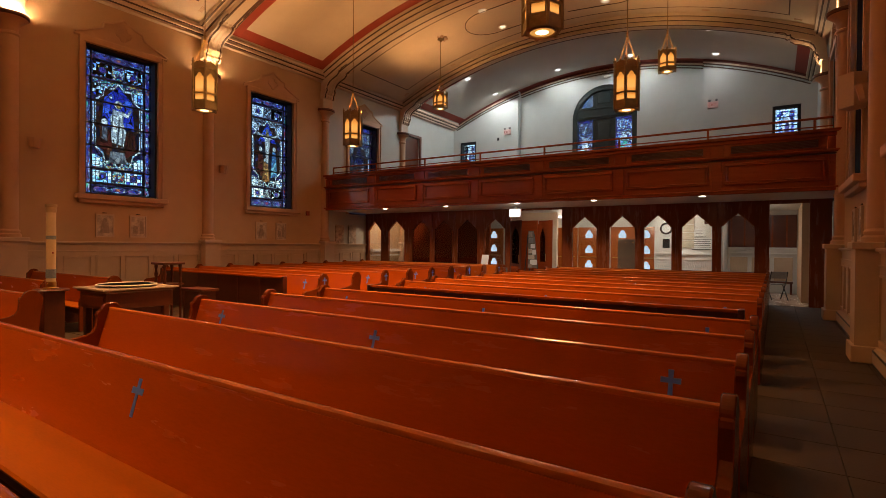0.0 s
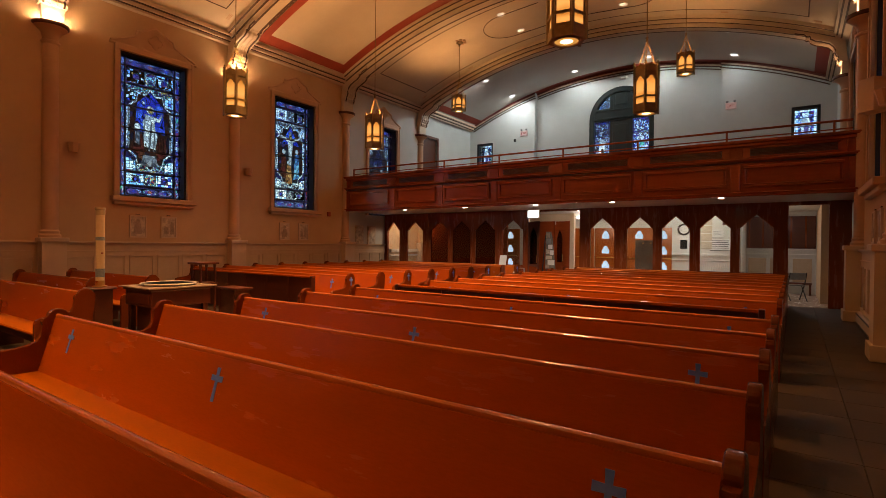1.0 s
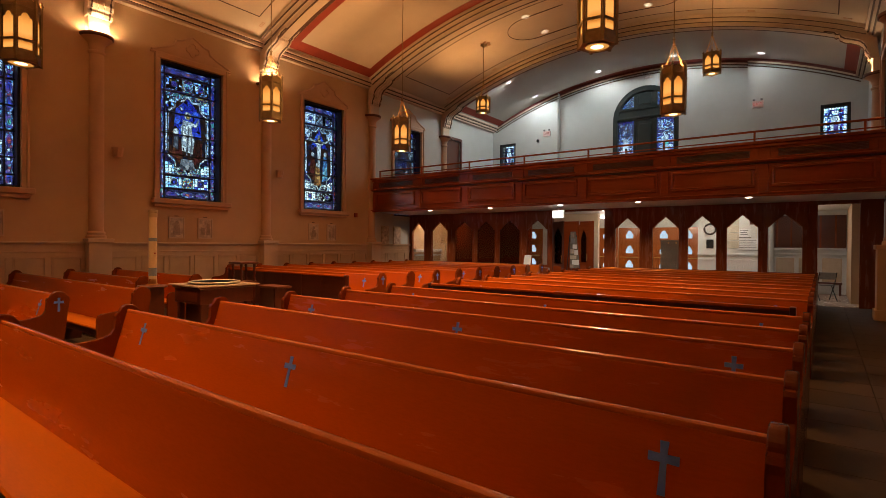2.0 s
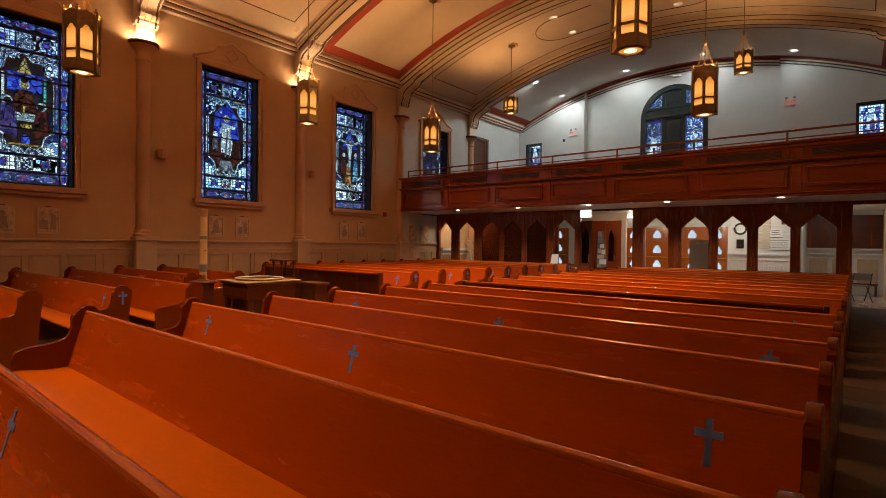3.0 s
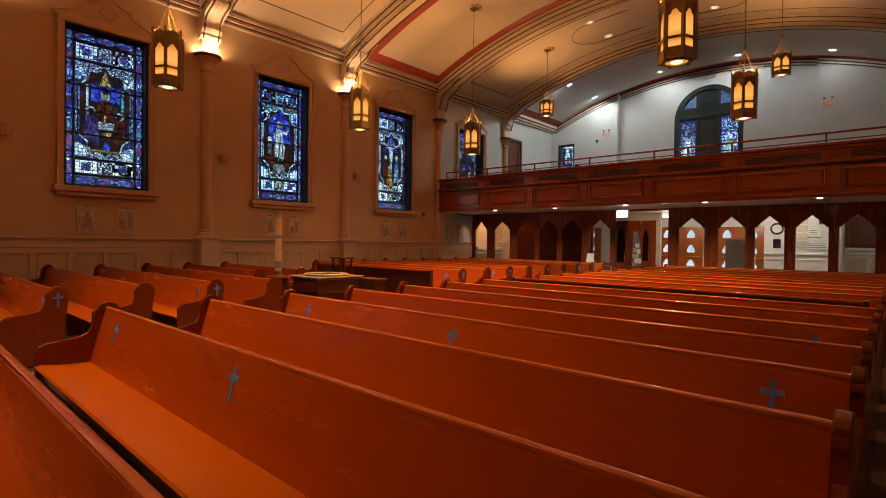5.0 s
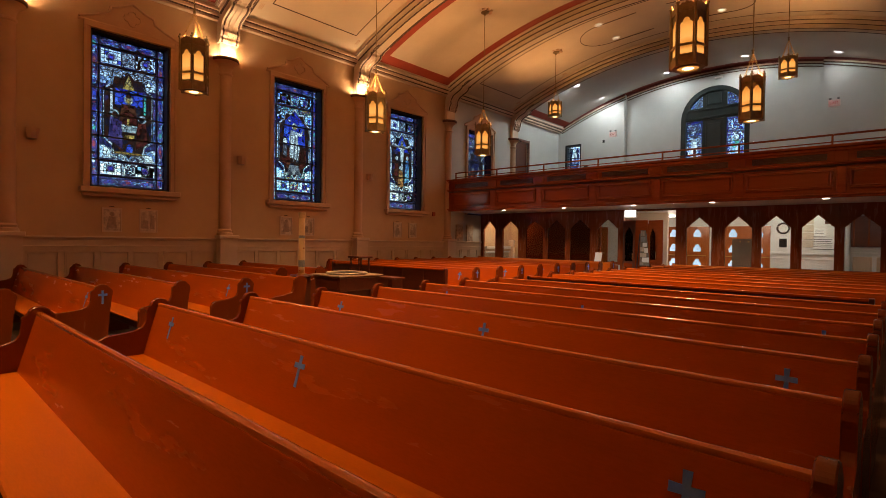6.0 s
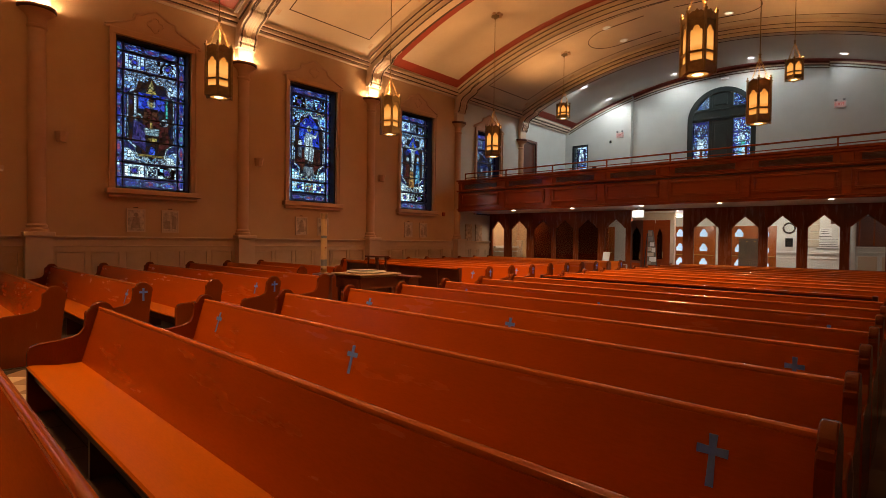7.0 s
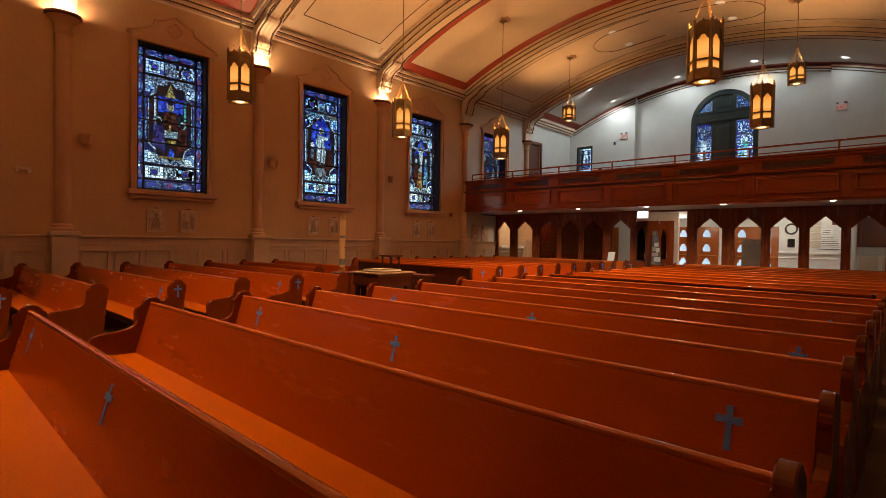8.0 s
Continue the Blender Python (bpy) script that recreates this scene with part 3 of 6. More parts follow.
for sgn, xw, side in ((1, WL, "west"), (-1, WR, "east")):
    first = None
    for y in COLS:
        if first is None:
            first = column(sgn)
            first.matrix_basis = Matrix.Translation((xw, y, 0))
            tagged(first, "rose-cream half-round wall column with uplit scroll bracket", "column", "wall columns", "structure")
        else:
            copy_thing(first, Matrix.Translation((xw, y, 0)))
        if y < 13 or sgn < 0:
            lamp("column_uplight", "AREA", look((xw + sgn * 0.27, y, 6.53), (xw + sgn * 0.16, y, 7.2)), UPLIGHT * (1.0 if sgn > 0 else 0.5), GLARE, size=0.24)
            # Two added fill lamps widen the uplight's glow on the west wall.
            for side_y in (-0.27, 0.27) if sgn > 0 else ():
                lamp("wall_glow_fill", "AREA", look((xw + 0.10, y + side_y, 6.53), (xw + 0.05, y + 1.6 * side_y, 7.2)), UPLIGHT * 0.18, GLARE, size=0.10)

# ---- wainscot ----
def wainscot(side, xw, sgn, y0, y1, material):
    wn_ = thing("wainscot_" + side, Matrix(), "ivory painted panelled wainscot with moulded cap rail", "wainscot", kind="structure")
    def b(nm, d0, d1, ya, yb, z0, z1, bevel=0.0):
        x0, x1 = sorted((xw + sgn * d0, xw + sgn * d1))
        return boxes(nm, [(x0, x1, ya, yb, z0, z1)], material, wn_, bevel=bevel)
    b("backing", 0.0, 0.03, y0, y1, 0.0, 1.30)
    b("cap_rail", 0.0, 0.10, y0, y1, 1.47, 1.52, 0.012)
    b("cap_fillet", 0.0, 0.06, y0, y1, 1.44, 1.47, 0.004)
    b("frieze", 0.0, 0.04, y0, y1, 1.30, 1.44)
    b("lower_mould", 0.0, 0.065, y0, y1, 1.27, 1.30, 0.006)
    b("top_rail", 0.03, 0.05, y0, y1, 1.17, 1.27, 0.003)
    b("bottom_rail", 0.03, 0.05, y0, y1, 0.0, 0.30, 0.003)
    edges = [y0] + [c for c in COLS if y0 < c < y1] + [y1]
    for a, c in zip(edges, edges[1:]):
        a2, c2 = a + 0.26, c - 0.26
        n_ = max(1, round((c2 - a2) / 0.70))
        step = (c2 - a2) / n_
        for i in range(n_ + 1):
            ym = a2 + i * step
            b("stile", 0.03, 0.05, ym - 0.05, ym + 0.05, 0.30, 1.17, 0.003)
        for i in range(n_):
            ya, yb = a2 + i * step + 0.085, a2 + (i + 1) * step - 0.085
            b("panel", 0.025, 0.042, ya, yb, 0.335, 1.135, 0.008)
            bm = bmesh.new()
            xa, xb = sorted((xw + sgn * 0.03, xw + sgn * 0.066))
            ring_plate(bm, rect(ya - 0.035, yb + 0.035, 0.30, 1.17), rect(ya - 0.008, yb + 0.008, 0.327, 1.143), xa, xb, "x")
            part("panel_bead", bm, material, wn_)


wainscot("west", WL, 1, Y0, SCR_Y - 0.1, M_WAINSCOT)
wainscot("east", WR, -1, Y0, SCR_Y - 0.1, M_WAINSCOT)

# baseboard heaters along the east wall
for a, c in zip(COLS, COLS[1:]):
    if c > 14:
        break
    h = thing("baseboard_heater", Matrix.Translation((WR, (a + c) / 2, 0)), "long cream metal baseboard heater on the wall", "heater", "baseboard heaters")
    L = (c - a) / 2 - 0.45
    bm = bmesh.new()
    prism(bm, [(-0.05, 0.02), (-0.14, 0.02), (-0.14, 0.19), (-0.10, 0.24), (-0.05, 0.24)], -L, L)
    part("cover", bm, M_WAINSCOT, h)
    boxes("air_slot", [(-0.145, -0.13, -L + 0.04, L - 0.04, 0.195, 0.215)], M_BLACK, h)
    boxes("air_slot", [(-0.145, -0.13, -L + 0.04, L - 0.04, 0.03, 0.05)], M_BLACK, h)

# ---- tall stained windows ----
def ell(cy, cz, ry, rz, n=14, a0=0, a1=360):
    return [(cy + ry * math.cos(radians(a0 + (a1 - a0) * i / n)), cz + rz * math.sin(radians(a0 + (a1 - a0) * i / n))) for i in range(n if a1 - a0 >= 360 else n + 1)]


def inside(poly, y, z):
    """Which of the points lie inside the outline."""
    hit = np.zeros(y.shape, bool)
    n_ = len(poly)
    for i in range(n_):
        (ya, za), (yb, zb) = poly[i], poly[(i + 1) % n_]
        if za == zb:
            continue
        cut = ((za > z) != (zb > z)) & (y < (yb - ya) * (z - za) / (zb - za) + ya)
        hit ^= cut
    return hit


def glaze(parent, layers, x, half, z0, z1, cell=0.02, across=False):
    """Cuts the glass of a window so that each piece fills its own place in one sheet."""
    ny, nz = int(2 * half / cell), int((z1 - z0) / cell)
    cy, cz = 2 * half / ny, (z1 - z0) / nz
    yy, zz = np.meshgrid(-half + cy * (np.arange(ny) + 0.5), z0 + cz * (np.arange(nz) + 0.5))
    owner = np.full(yy.shape, -1)
    for k, (_, poly, _) in enumerate(layers):
        owner[inside(poly, yy, zz)] = k
    for k, (nm, _, mt) in enumerate(layers):
        vs, fs = [], []
        rows_, cols_ = np.nonzero(owner == k)
        if not len(rows_):
            continue
        for j in range(rows_.min(), rows_.max() + 1):
            i = cols_.min()
            while i <= cols_.max():
                if owner[j, i] != k:
                    i += 1
                    continue
                e = i
                while e < ny and owner[j, e] == k:
                    e += 1
                b = len(vs)
                ya, yb, za, zb = -half + cy * i, -half + cy * e, z0 + cz * j, z0 + cz * (j + 1)
                vs += [(x, ya, za), (x, yb, za), (x, yb, zb), (x, ya, zb)]
                fs.append((b, b + 1, b + 2, b + 3))
                i = e
        if fs:
            me = bpy.data.meshes.new(nm)
            me.from_pydata([(v[1], v[0], v[2]) for v in vs] if across else vs, [], fs)
            me.materials.append(mt)
            ob = new(nm, me)
            ob.parent = parent


def tall_window(motif):
    """Local axes: x into the church, y along the wall, z up from the sill."""
    W, H = WIN_W / 2, WIN_Z1 - WIN_Z0
    win = new("window")
    # plaster surround, sill and shaped pediment
    boxes("surround", [(0, 0.07, -W - 0.14, -W, 0, H), (0, 0.07, W, W + 0.14, 0, H), (0, 0.07, -W - 0.14, W + 0.14, H, H + 0.14)], M_PINK, win, bevel=0.012)
    boxes("surround_bead", [(0.07, 0.095, -W - 0.14, -W - 0.09, 0, H + 0.14), (0.07, 0.095, W + 0.09, W + 0.14, 0, H + 0.14)], M_PINK, win, bevel=0.008)
    boxes("sill", [(0, 0.20, -W - 0.22, W + 0.22, -0.13, 0.0), (0, 0.12, -W - 0.16, W + 0.16, -0.22, -0.13)], M_PINK, win, bevel=0.02)
    half = [(W + 0.24, H + 0.14), (W + 0.22, H + 0.19), (W - 0.12, H + 0.33), (0.50, H + 0.46), (0.46, H + 0.60), (0.30, H + 0.64), (0.0, H + 0.81)]
    ped = half + [(-y, z) for y, z in half[-2::-1]]
    bm = bmesh.new()
    prism(bm, ped, 0, 0.03, "x")
    part("pediment", bm, M_PINK, win)
    bm = bmesh.new()
    tube(bm, [(0.035, y, z) for y, z in ped], 0.035, 6, True)
    part("pediment_moulding", bm, M_PINK, win, smooth=True)
    bm = bmesh.new()
    q = []
    for k in range(4):
        a = radians(90 * k)
        q += [(0.10 * math.cos(a) + 0.09 * math.cos(a + radians(t)), H + 0.45 + 0.10 * math.sin(a) + 0.09 * math.sin(a + radians(t))) for t in (-100, -50, 0, 50, 100)]
    tube(bm, [(0.035, y, z) for y, z in q], 0.018, 6, True)
    part("quatrefoil", bm, M_PINK, win, smooth=True)
    # iron frame and reveal
    boxes("iron_frame", [(-0.34, -0.02, -W, -W + 0.05, 0, H), (-0.34, -0.02, W - 0.05, W, 0, H), (-0.34, -0.02, -W, W, 0, 0.05), (-0.34, -0.02, -W, W, H - 0.05, H)], M_IRON, win, "deep black iron frame")
    xg = -0.24
    gw, gh = W - 0.05, H - 0.10
    ys = [-gw, -gw + 0.18, gw - 0.18, gw]
    zs = [0.05 + gh * f for f in (0, 0.07, 0.175, 0.335, 0.49, 0.65, 0.81, 0.935, 1.0)]
    layers, rims = [], []

    def lay_in(nm, poly, mt, rim=0.0):
        layers.append((nm, poly, mt))
        if rim:
            rims.append((poly, rim))
    band = (G_WHITE, G_AZURE, G_WHITE, G_TRACERY)[motif]
    lace = (G_TRACERY, G_FLORAL, G_TRACERY, G_NIGHT)[motif]
    loop = (G_LOOP, G_LOOP, G_LOOP, G_VIOLET_CLEAR)[motif]
    for i in range(3):
        for j in range(8):
            lay_in("pane", rect(ys[i], ys[i + 1], zs[j], zs[j + 1]), G_NIGHT if i == 1 or motif != 1 else G_NIGHT_BLUE)
    # linked loops down both borders and along the top and bottom
    hearts = (G_BLUE, G_GREEN, G_AZURE, G_BLUE, G_RUBY_CLEAR)
    for y in (-gw + 0.09, gw - 0.09):
        for j in range(9):
            z = 0.05 + gh * (j + 0.5) / 9
            lay_in("border_loop", ell(y, z, 0.080, 0.185, 12), loop, 0.006)
            lay_in("loop_ground", ell(y, z, 0.052, 0.145, 10), G_VIOLET_CLEAR)
            lay_in("loop_heart", ell(y, z, 0.036, 0.075, 8), hearts[(j * 2 + motif) % 5])
            lay_in("loop_knot", [(y - 0.04, z + 0.197), (y, z + 0.165), (y + 0.04, z + 0.197), (y, z + 0.23)], (G_RUBY_CLEAR, G_AZURE)[j % 2])
    for z in (0.05 + gh * 0.033, 0.05 + gh * 0.967):
        for y in (-0.41, 0.0, 0.41):
            lay_in("border_loop", ell(y, z, 0.185, 0.082, 12), loop, 0.006)
            lay_in("loop_ground", ell(y, z, 0.14, 0.052, 10), G_VIOLET_CLEAR)
            lay_in("loop_heart", ell(y, z, 0.055, 0.036, 8), (G_BLUE, G_RUBY_CLEAR)[y == 0.0])
    # pale gridded bands with dark roundels, and grey traceried bands beside them
    for f0, f1, g0, g1 in ((0.082, 0.165, 0.185, 0.265), (0.825, 0.922, 0.742, 0.812)):
        for s in (-1, 1):
            ya, yb = sorted((s * 0.16, s * 0.60))
            za, zb = 0.05 + gh * f0, 0.05 + gh * f1
            lay_in("pale_grid", rect(ya, yb, za, zb), band, 0.006)
            cy, cz = (ya + yb) / 2, (za + zb) / 2
            lay_in("dark_square", rect(cy - 0.10, cy + 0.10, cz - 0.095, cz + 0.095), lace)
            lay_in("roundel", ell(cy, cz, 0.075, 0.075, 12), G_VIOLET_CLEAR, 0.006)
            lay_in("roundel_heart", ell(cy, cz, 0.035, 0.035, 8), G_BLUE)
        lay_in("traceried_square", rect(-0.15, 0.15, za, zb), lace, 0.006)
        lay_in("traceried_band", rect(-0.60, 0.60, 0.05 + gh * g0, 0.05 + gh * g1), lace)
    # central medallion with pointed and stepped outline
    a = 0.55
    m_half = [(0.0, 0.80 * H), (0.14, 0.755 * H), (0.33, 0.76 * H), (0.37, 0.70 * H), (a, 0.66 * H), (a, 0.33 * H), (0.37, 0.29 * H), (0.33, 0.235 * H), (0.14, 0.24 * H), (0.0, 0.19 * H)]
    med = m_half + [(-y, z) for y, z in m_half[-2:0:-1]]
    zc = 0.49 * H
    for s in (-1, 1):
        for z0 in (0.20 * H, 0.685 * H):
            lay_in("corner_glass", [(s * 0.37, z0), (s * 0.62, z0), (s * 0.62, z0 + 0.30), (s * 0.51, z0 + 0.30), (s * 0.37, z0 + 0.18)], G_AZURE if motif == 1 else G_TRACERY if motif == 3 else G_PALEBLUE, 0.007)
        lay_in("side_strip", rect(*sorted((s * 0.565, s * 0.61)), 0.36 * H, 0.64 * H), G_LOOP if motif == 0 else G_PALEBLUE, 0.005)
    lay_in("medallion_border", med, (G_PALEBLUE, G_ICE, G_ICE, G_TRACERY)[motif], 0.008)
    inner = [(y * 0.945, zc + (z - zc) * 0.945) for y, z in med]
    lay_in("medallion_ground", inner, G_DARK, 0.007)

    def p(nm, poly, mt, k=0):
        lay_in(nm, poly, mt, 0.006)
    if motif == 0:       # three robed shapes round a table
        p("sky_glass", rect(-0.30, -0.02, 0.56 * H, 0.67 * H), G_BLUE)
        p("sky_glass", rect(0.02, 0.32, 0.56 * H, 0.67 * H), G_BLUE)
        p("pillar_glass", rect(-0.40, -0.34, 0.52 * H, 0.66 * H), G_PALE)
        p("pillar_glass", rect(0.34, 0.40, 0.52 * H, 0.66 * H), G_GREEN)
        p("gable_glass", [(-0.13, 0.67 * H), (0.13, 0.67 * H), (0, 0.765 * H)], G_GOLD)
        p("robe_glass", [(-0.22, 0.42 * H), (0.22, 0.42 * H), (0.15, 0.57 * H), (-0.15, 0.57 * H)], G_RUBY)
        p("round_glass", ell(0, 0.605 * H, 0.10, 0.12), G_PALE)
        p("round_glass", ell(0, 0.60 * H, 0.055, 0.075), G_GOLD)
        p("robe_glass", [(-0.44, 0.33 * H), (-0.12, 0.27 * H), (-0.14, 0.45 * H), (-0.40, 0.48 * H)], G_VIOLET)
        p("robe_glass", [(0.16, 0.27 * H), (0.44, 0.33 * H), (0.40, 0.47 * H), (0.20, 0.45 * H)], G_RUBY)
        p("round_glass", ell(-0.31, 0.50 * H, 0.11, 0.10), G_CLOTH)
        p("hair_glass", ell(-0.29, 0.495 * H, 0.06, 0.07), G_DARK)
        p("round_glass", ell(0.31, 0.485 * H, 0.10, 0.10), G_CLOTH)
        p("hair_glass", ell(0.29, 0.48 * H, 0.055, 0.065), G_DARK)
        p("table_glass", [(-0.14, 0.385 * H), (0.17, 0.385 * H), (0.20, 0.435 * H), (-0.17, 0.435 * H)], G_CLOTH)
        p("table_cloth_glass", [(-0.10, 0.34 * H), (0.13, 0.34 * H), (0.13, 0.37 * H), (-0.10, 0.37 * H)], G_GOLD)
        p("jar_glass", ell(0.02, 0.27 * H, 0.08, 0.14), G_BLUE)
        p("hair_glass", ell(0, 0.628 * H, 0.065, 0.05), G_DARK)
        p("sleeve_glass", [(-0.16, 0.46 * H), (-0.02, 0.50 * H), (0.0, 0.53 * H), (-0.14, 0.51 * H)], G_RUBY)
        p("sleeve_glass", [(0.16, 0.46 * H), (0.02, 0.50 * H), (0.0, 0.53 * H), (0.14, 0.51 * H)], G_RUBY)
        p("cup_glass", rect(-0.03, 0.03, 0.43 * H, 0.475 * H), G_GOLD)
        p("floor_glass", [(-0.30, 0.235 * H), (0.30, 0.235 * H), (0.30, 0.252 * H), (-0.30, 0.252 * H)], G_GOLD)
        p("shawl_glass", [(-0.36, 0.38 * H), (-0.20, 0.36 * H), (-0.18, 0.44 * H), (-0.32, 0.47 * H)], G_VIOLET)
    elif motif == 1:     # one pale robed shape with raised arm before blue
        p("sky_glass", [(-0.40, 0.48 * H), (0.40, 0.48 * H), (0.34, 0.68 * H), (0, 0.775 * H), (-0.34, 0.68 * H)], G_BLUE)
        p("robe_glass", [(-0.20, 0.38 * H), (0.14, 0.36 * H), (0.20, 0.46 * H), (0.12, 0.52 * H), (0.13, 0.60 * H), (-0.14, 0.61 * H), (-0.15, 0.50 * H)], G_PALE)
        p("round_glass", ell(0, 0.645 * H, 0.10, 0.11), G_PALE)
        p("round_glass", ell(0, 0.64 * H, 0.055, 0.075), G_GOLD)
        p("sleeve_glass", [(0.10, 0.575 * H), (0.24, 0.565 * H), (0.33, 0.62 * H), (0.31, 0.635 * H), (0.22, 0.590 * H), (0.10, 0.605 * H)], G_PALE)
        p("sleeve_glass", [(-0.10, 0.605 * H), (-0.20, 0.55 * H), (-0.17, 0.49 * H), (-0.13, 0.49 * H), (-0.14, 0.55 * H)], G_PALE)
        p("rock_glass", [(0.12, 0.26 * H), (0.43, 0.33 * H), (0.42, 0.45 * H), (0.20, 0.44 * H)], G_RUBY)
        p("rock_glass", [(-0.43, 0.33 * H), (-0.12, 0.26 * H), (-0.18, 0.46 * H), (-0.42, 0.47 * H)], G_RUBY)
        p("round_glass", ell(-0.33, 0.51 * H, 0.08, 0.10), G_PALE)
        p("fold_glass", [(-0.05, 0.34 * H), (-0.01, 0.34 * H), (0.05, 0.54 * H), (0.02, 0.56 * H)], G_GREY_ROBE)
        p("fold_glass", [(0.07, 0.33 * H), (0.10, 0.33 * H), (0.13, 0.47 * H), (0.11, 0.49 * H)], G_GREY_ROBE)
        p("robe_glass", [(-0.40, 0.40 * H), (-0.26, 0.38 * H), (-0.25, 0.48 * H), (-0.38, 0.49 * H)], G_GREY_ROBE)
        p("robe_glass", [(0.22, 0.35 * H), (0.36, 0.36 * H), (0.35, 0.47 * H), (0.25, 0.50 * H)], G_DARK)
        p("stone_glass", [(-0.24, 0.235 * H), (0.22, 0.235 * H), (0.16, 0.315 * H), (-0.18, 0.315 * H)], G_GREY_ROBE)
        p("star_glass", ell(-0.18, 0.69 * H, 0.04, 0.05, 6), G_ICE)
    elif motif == 3:     # dim scene of dark robes
        p("sky_glass", [(-0.36, 0.55 * H), (0.36, 0.55 * H), (0, 0.765 * H)], G_NIGHT)
        p("robe_glass", [(-0.34, 0.30 * H), (0.0, 0.28 * H), (-0.06, 0.50 * H), (-0.28, 0.52 * H)], G_RUBY)
        p("robe_glass", [(0.06, 0.28 * H), (0.36, 0.30 * H), (0.30, 0.54 * H), (0.12, 0.52 * H)], G_GREY_ROBE)
        p("sash_glass", [(-0.20, 0.30 * H), (-0.10, 0.30 * H), (-0.12, 0.40 * H), (-0.18, 0.40 * H)], G_GOLD)
        p("round_glass", ell(-0.17, 0.55 * H, 0.07, 0.08), G_GREY_ROBE)
        p("round_glass", ell(0.22, 0.57 * H, 0.07, 0.08), G_GREY_ROBE)
    elif motif == 2:     # a pale cross shape between two robed shapes
        p("sky_glass", [(-0.36, 0.60 * H), (0.36, 0.60 * H), (0, 0.775 * H)], G_BLUE)
        p("cross_glass", rect(-0.05, 0.05, 0.36 * H, 0.72 * H), G_GREY_ROBE)
        p("cross_glass", rect(-0.44, 0.44, 0.645 * H, 0.665 * H), G_GREY_ROBE)
        p("pale_glass", [(-0.05, 0.42 * H), (0.05, 0.42 * H), (0.09, 0.56 * H), (0.10, 0.625 * H), (0.42, 0.668 * H), (0.41, 0.684 * H), (0, 0.64 * H), (-0.41, 0.684 * H), (-0.42, 0.668 * H), (-0.10, 0.625 * H), (-0.09, 0.56 * H)], G_PALE)
        p("round_glass", ell(0, 0.67 * H, 0.07, 0.08), G_GOLD)
        p("robe_glass", [(-0.40, 0.30 * H), (-0.14, 0.28 * H), (-0.18, 0.50 * H), (-0.36, 0.50 * H)], G_RUBY)
        p("robe_glass", [(0.14, 0.28 * H), (0.40, 0.30 * H), (0.36, 0.52 * H), (0.20, 0.52 * H)], G_TEAL)
        p("round_glass", ell(-0.27, 0.53 * H, 0.07, 0.08), G_PALE)
        p("round_glass", ell(0.28, 0.545 * H, 0.07, 0.08), G_PALE)
        p("robe_glass", [(-0.20, 0.24 * H), (0.10, 0.24 * H), (0.05, 0.40 * H), (-0.14, 0.42 * H)], G_RUST)
        p("round_glass", ell(-0.08, 0.435 * H, 0.06, 0.07), G_PALE)
    glaze(win, layers, xg, gw, 0.05, H - 0.05, 0.0125)
    for k, (poly, rr) in enumerate(rims):
        bm = bmesh.new()
        tube(bm, [(xg + 0.003, y, z) for y, z in poly], rr, 4, True)
        part("lead_came", bm, M_IRON, win)
    for z in zs[1:-1]:
        boxes("saddle_bar", [(xg - 0.005, xg + 0.035, -gw, gw, z - 0.017, z + 0.017)], M_IRON, win)
    for y in ys[1:-1]:
        boxes("upright_bar", [(xg - 0.004, xg + 0.034, y - 0.012, y + 0.012, 0.05, H - 0.05)], M_IRON, win)
    return win


WIN_LABEL = ("tall stained-glass window with a table scene in blue glass", "tall stained-glass window with a pale robed shape on blue", "tall stained-glass window with a pale cross on blue glass", "dim stained-glass window of dark violet glass beside the gallery")
protos = {}
for i, y in enumerate(WINS):
    mo = (2, 0, 0, 1, 2, 3)[i]
    for sgn, xw, side in ((1, WL, 0), (-1, WR, 180)):
        m = pose(xw, y, WIN_Z0, 0, 0, side)
        if mo in protos:
            ob = copy_thing(protos[mo], m)
        else:
            ob = protos[mo] = tall_window(mo)
            ob.matrix_basis = m
            tagged(ob, WIN_LABEL[mo], "window", "nave windows", "structure")
        ob.name = "window_%d" % (2 * i + (1 if sgn > 0 else 2))
        if y > GAL_Y:
            for c in [c for c in ob.children if c.name.startswith("sill")]:
                bpy.data.objects.remove(c)

# ---- gallery windows in the back wall ----
bw = thing("window_13", pose(AX, Y1 + 0.12, 0), "arched window in dark green frame with stained lights", "window", kind="structure")
bm = bmesh.new()
o, q = arch(AW, AZ0, AZS), arch(AW - 0.21, AZ0 + 0.14, AZS)
ring_plate(bm, o, q, -0.10, 0.14)
part("arched_frame", bm, M_GREEN, bw, smooth=False)
boxes("centre_panel", [(-0.38, 0.38, -0.03, 0.08, AZ0 + 0.1, AZS + AW - 0.12)], M_GREEN, bw)
boxes("raised_panel", [(-0.27, 0.27, -0.055, -0.03, AZ0 + 0.3, AZS - 0.25), (-0.27, 0.27, -0.055, -0.03, AZS + 0.62, AZS + 1.12)], M_GREEN, bw, bevel=0.02)
boxes("transom", [(-AW + 0.1, AW - 0.1, -0.07, 0.09, AZS - 0.06, AZS + 0.50)], M_GREEN, bw)
boxes("transom_bead", [(-AW + 0.1, AW - 0.1, -0.10, -0.07, AZS + 0.02, AZS + 0.08), (-AW + 0.1, AW - 0.1, -0.10, -0.07, AZS + 0.38, AZS + 0.44)], M_GREEN, bw, bevel=0.01)
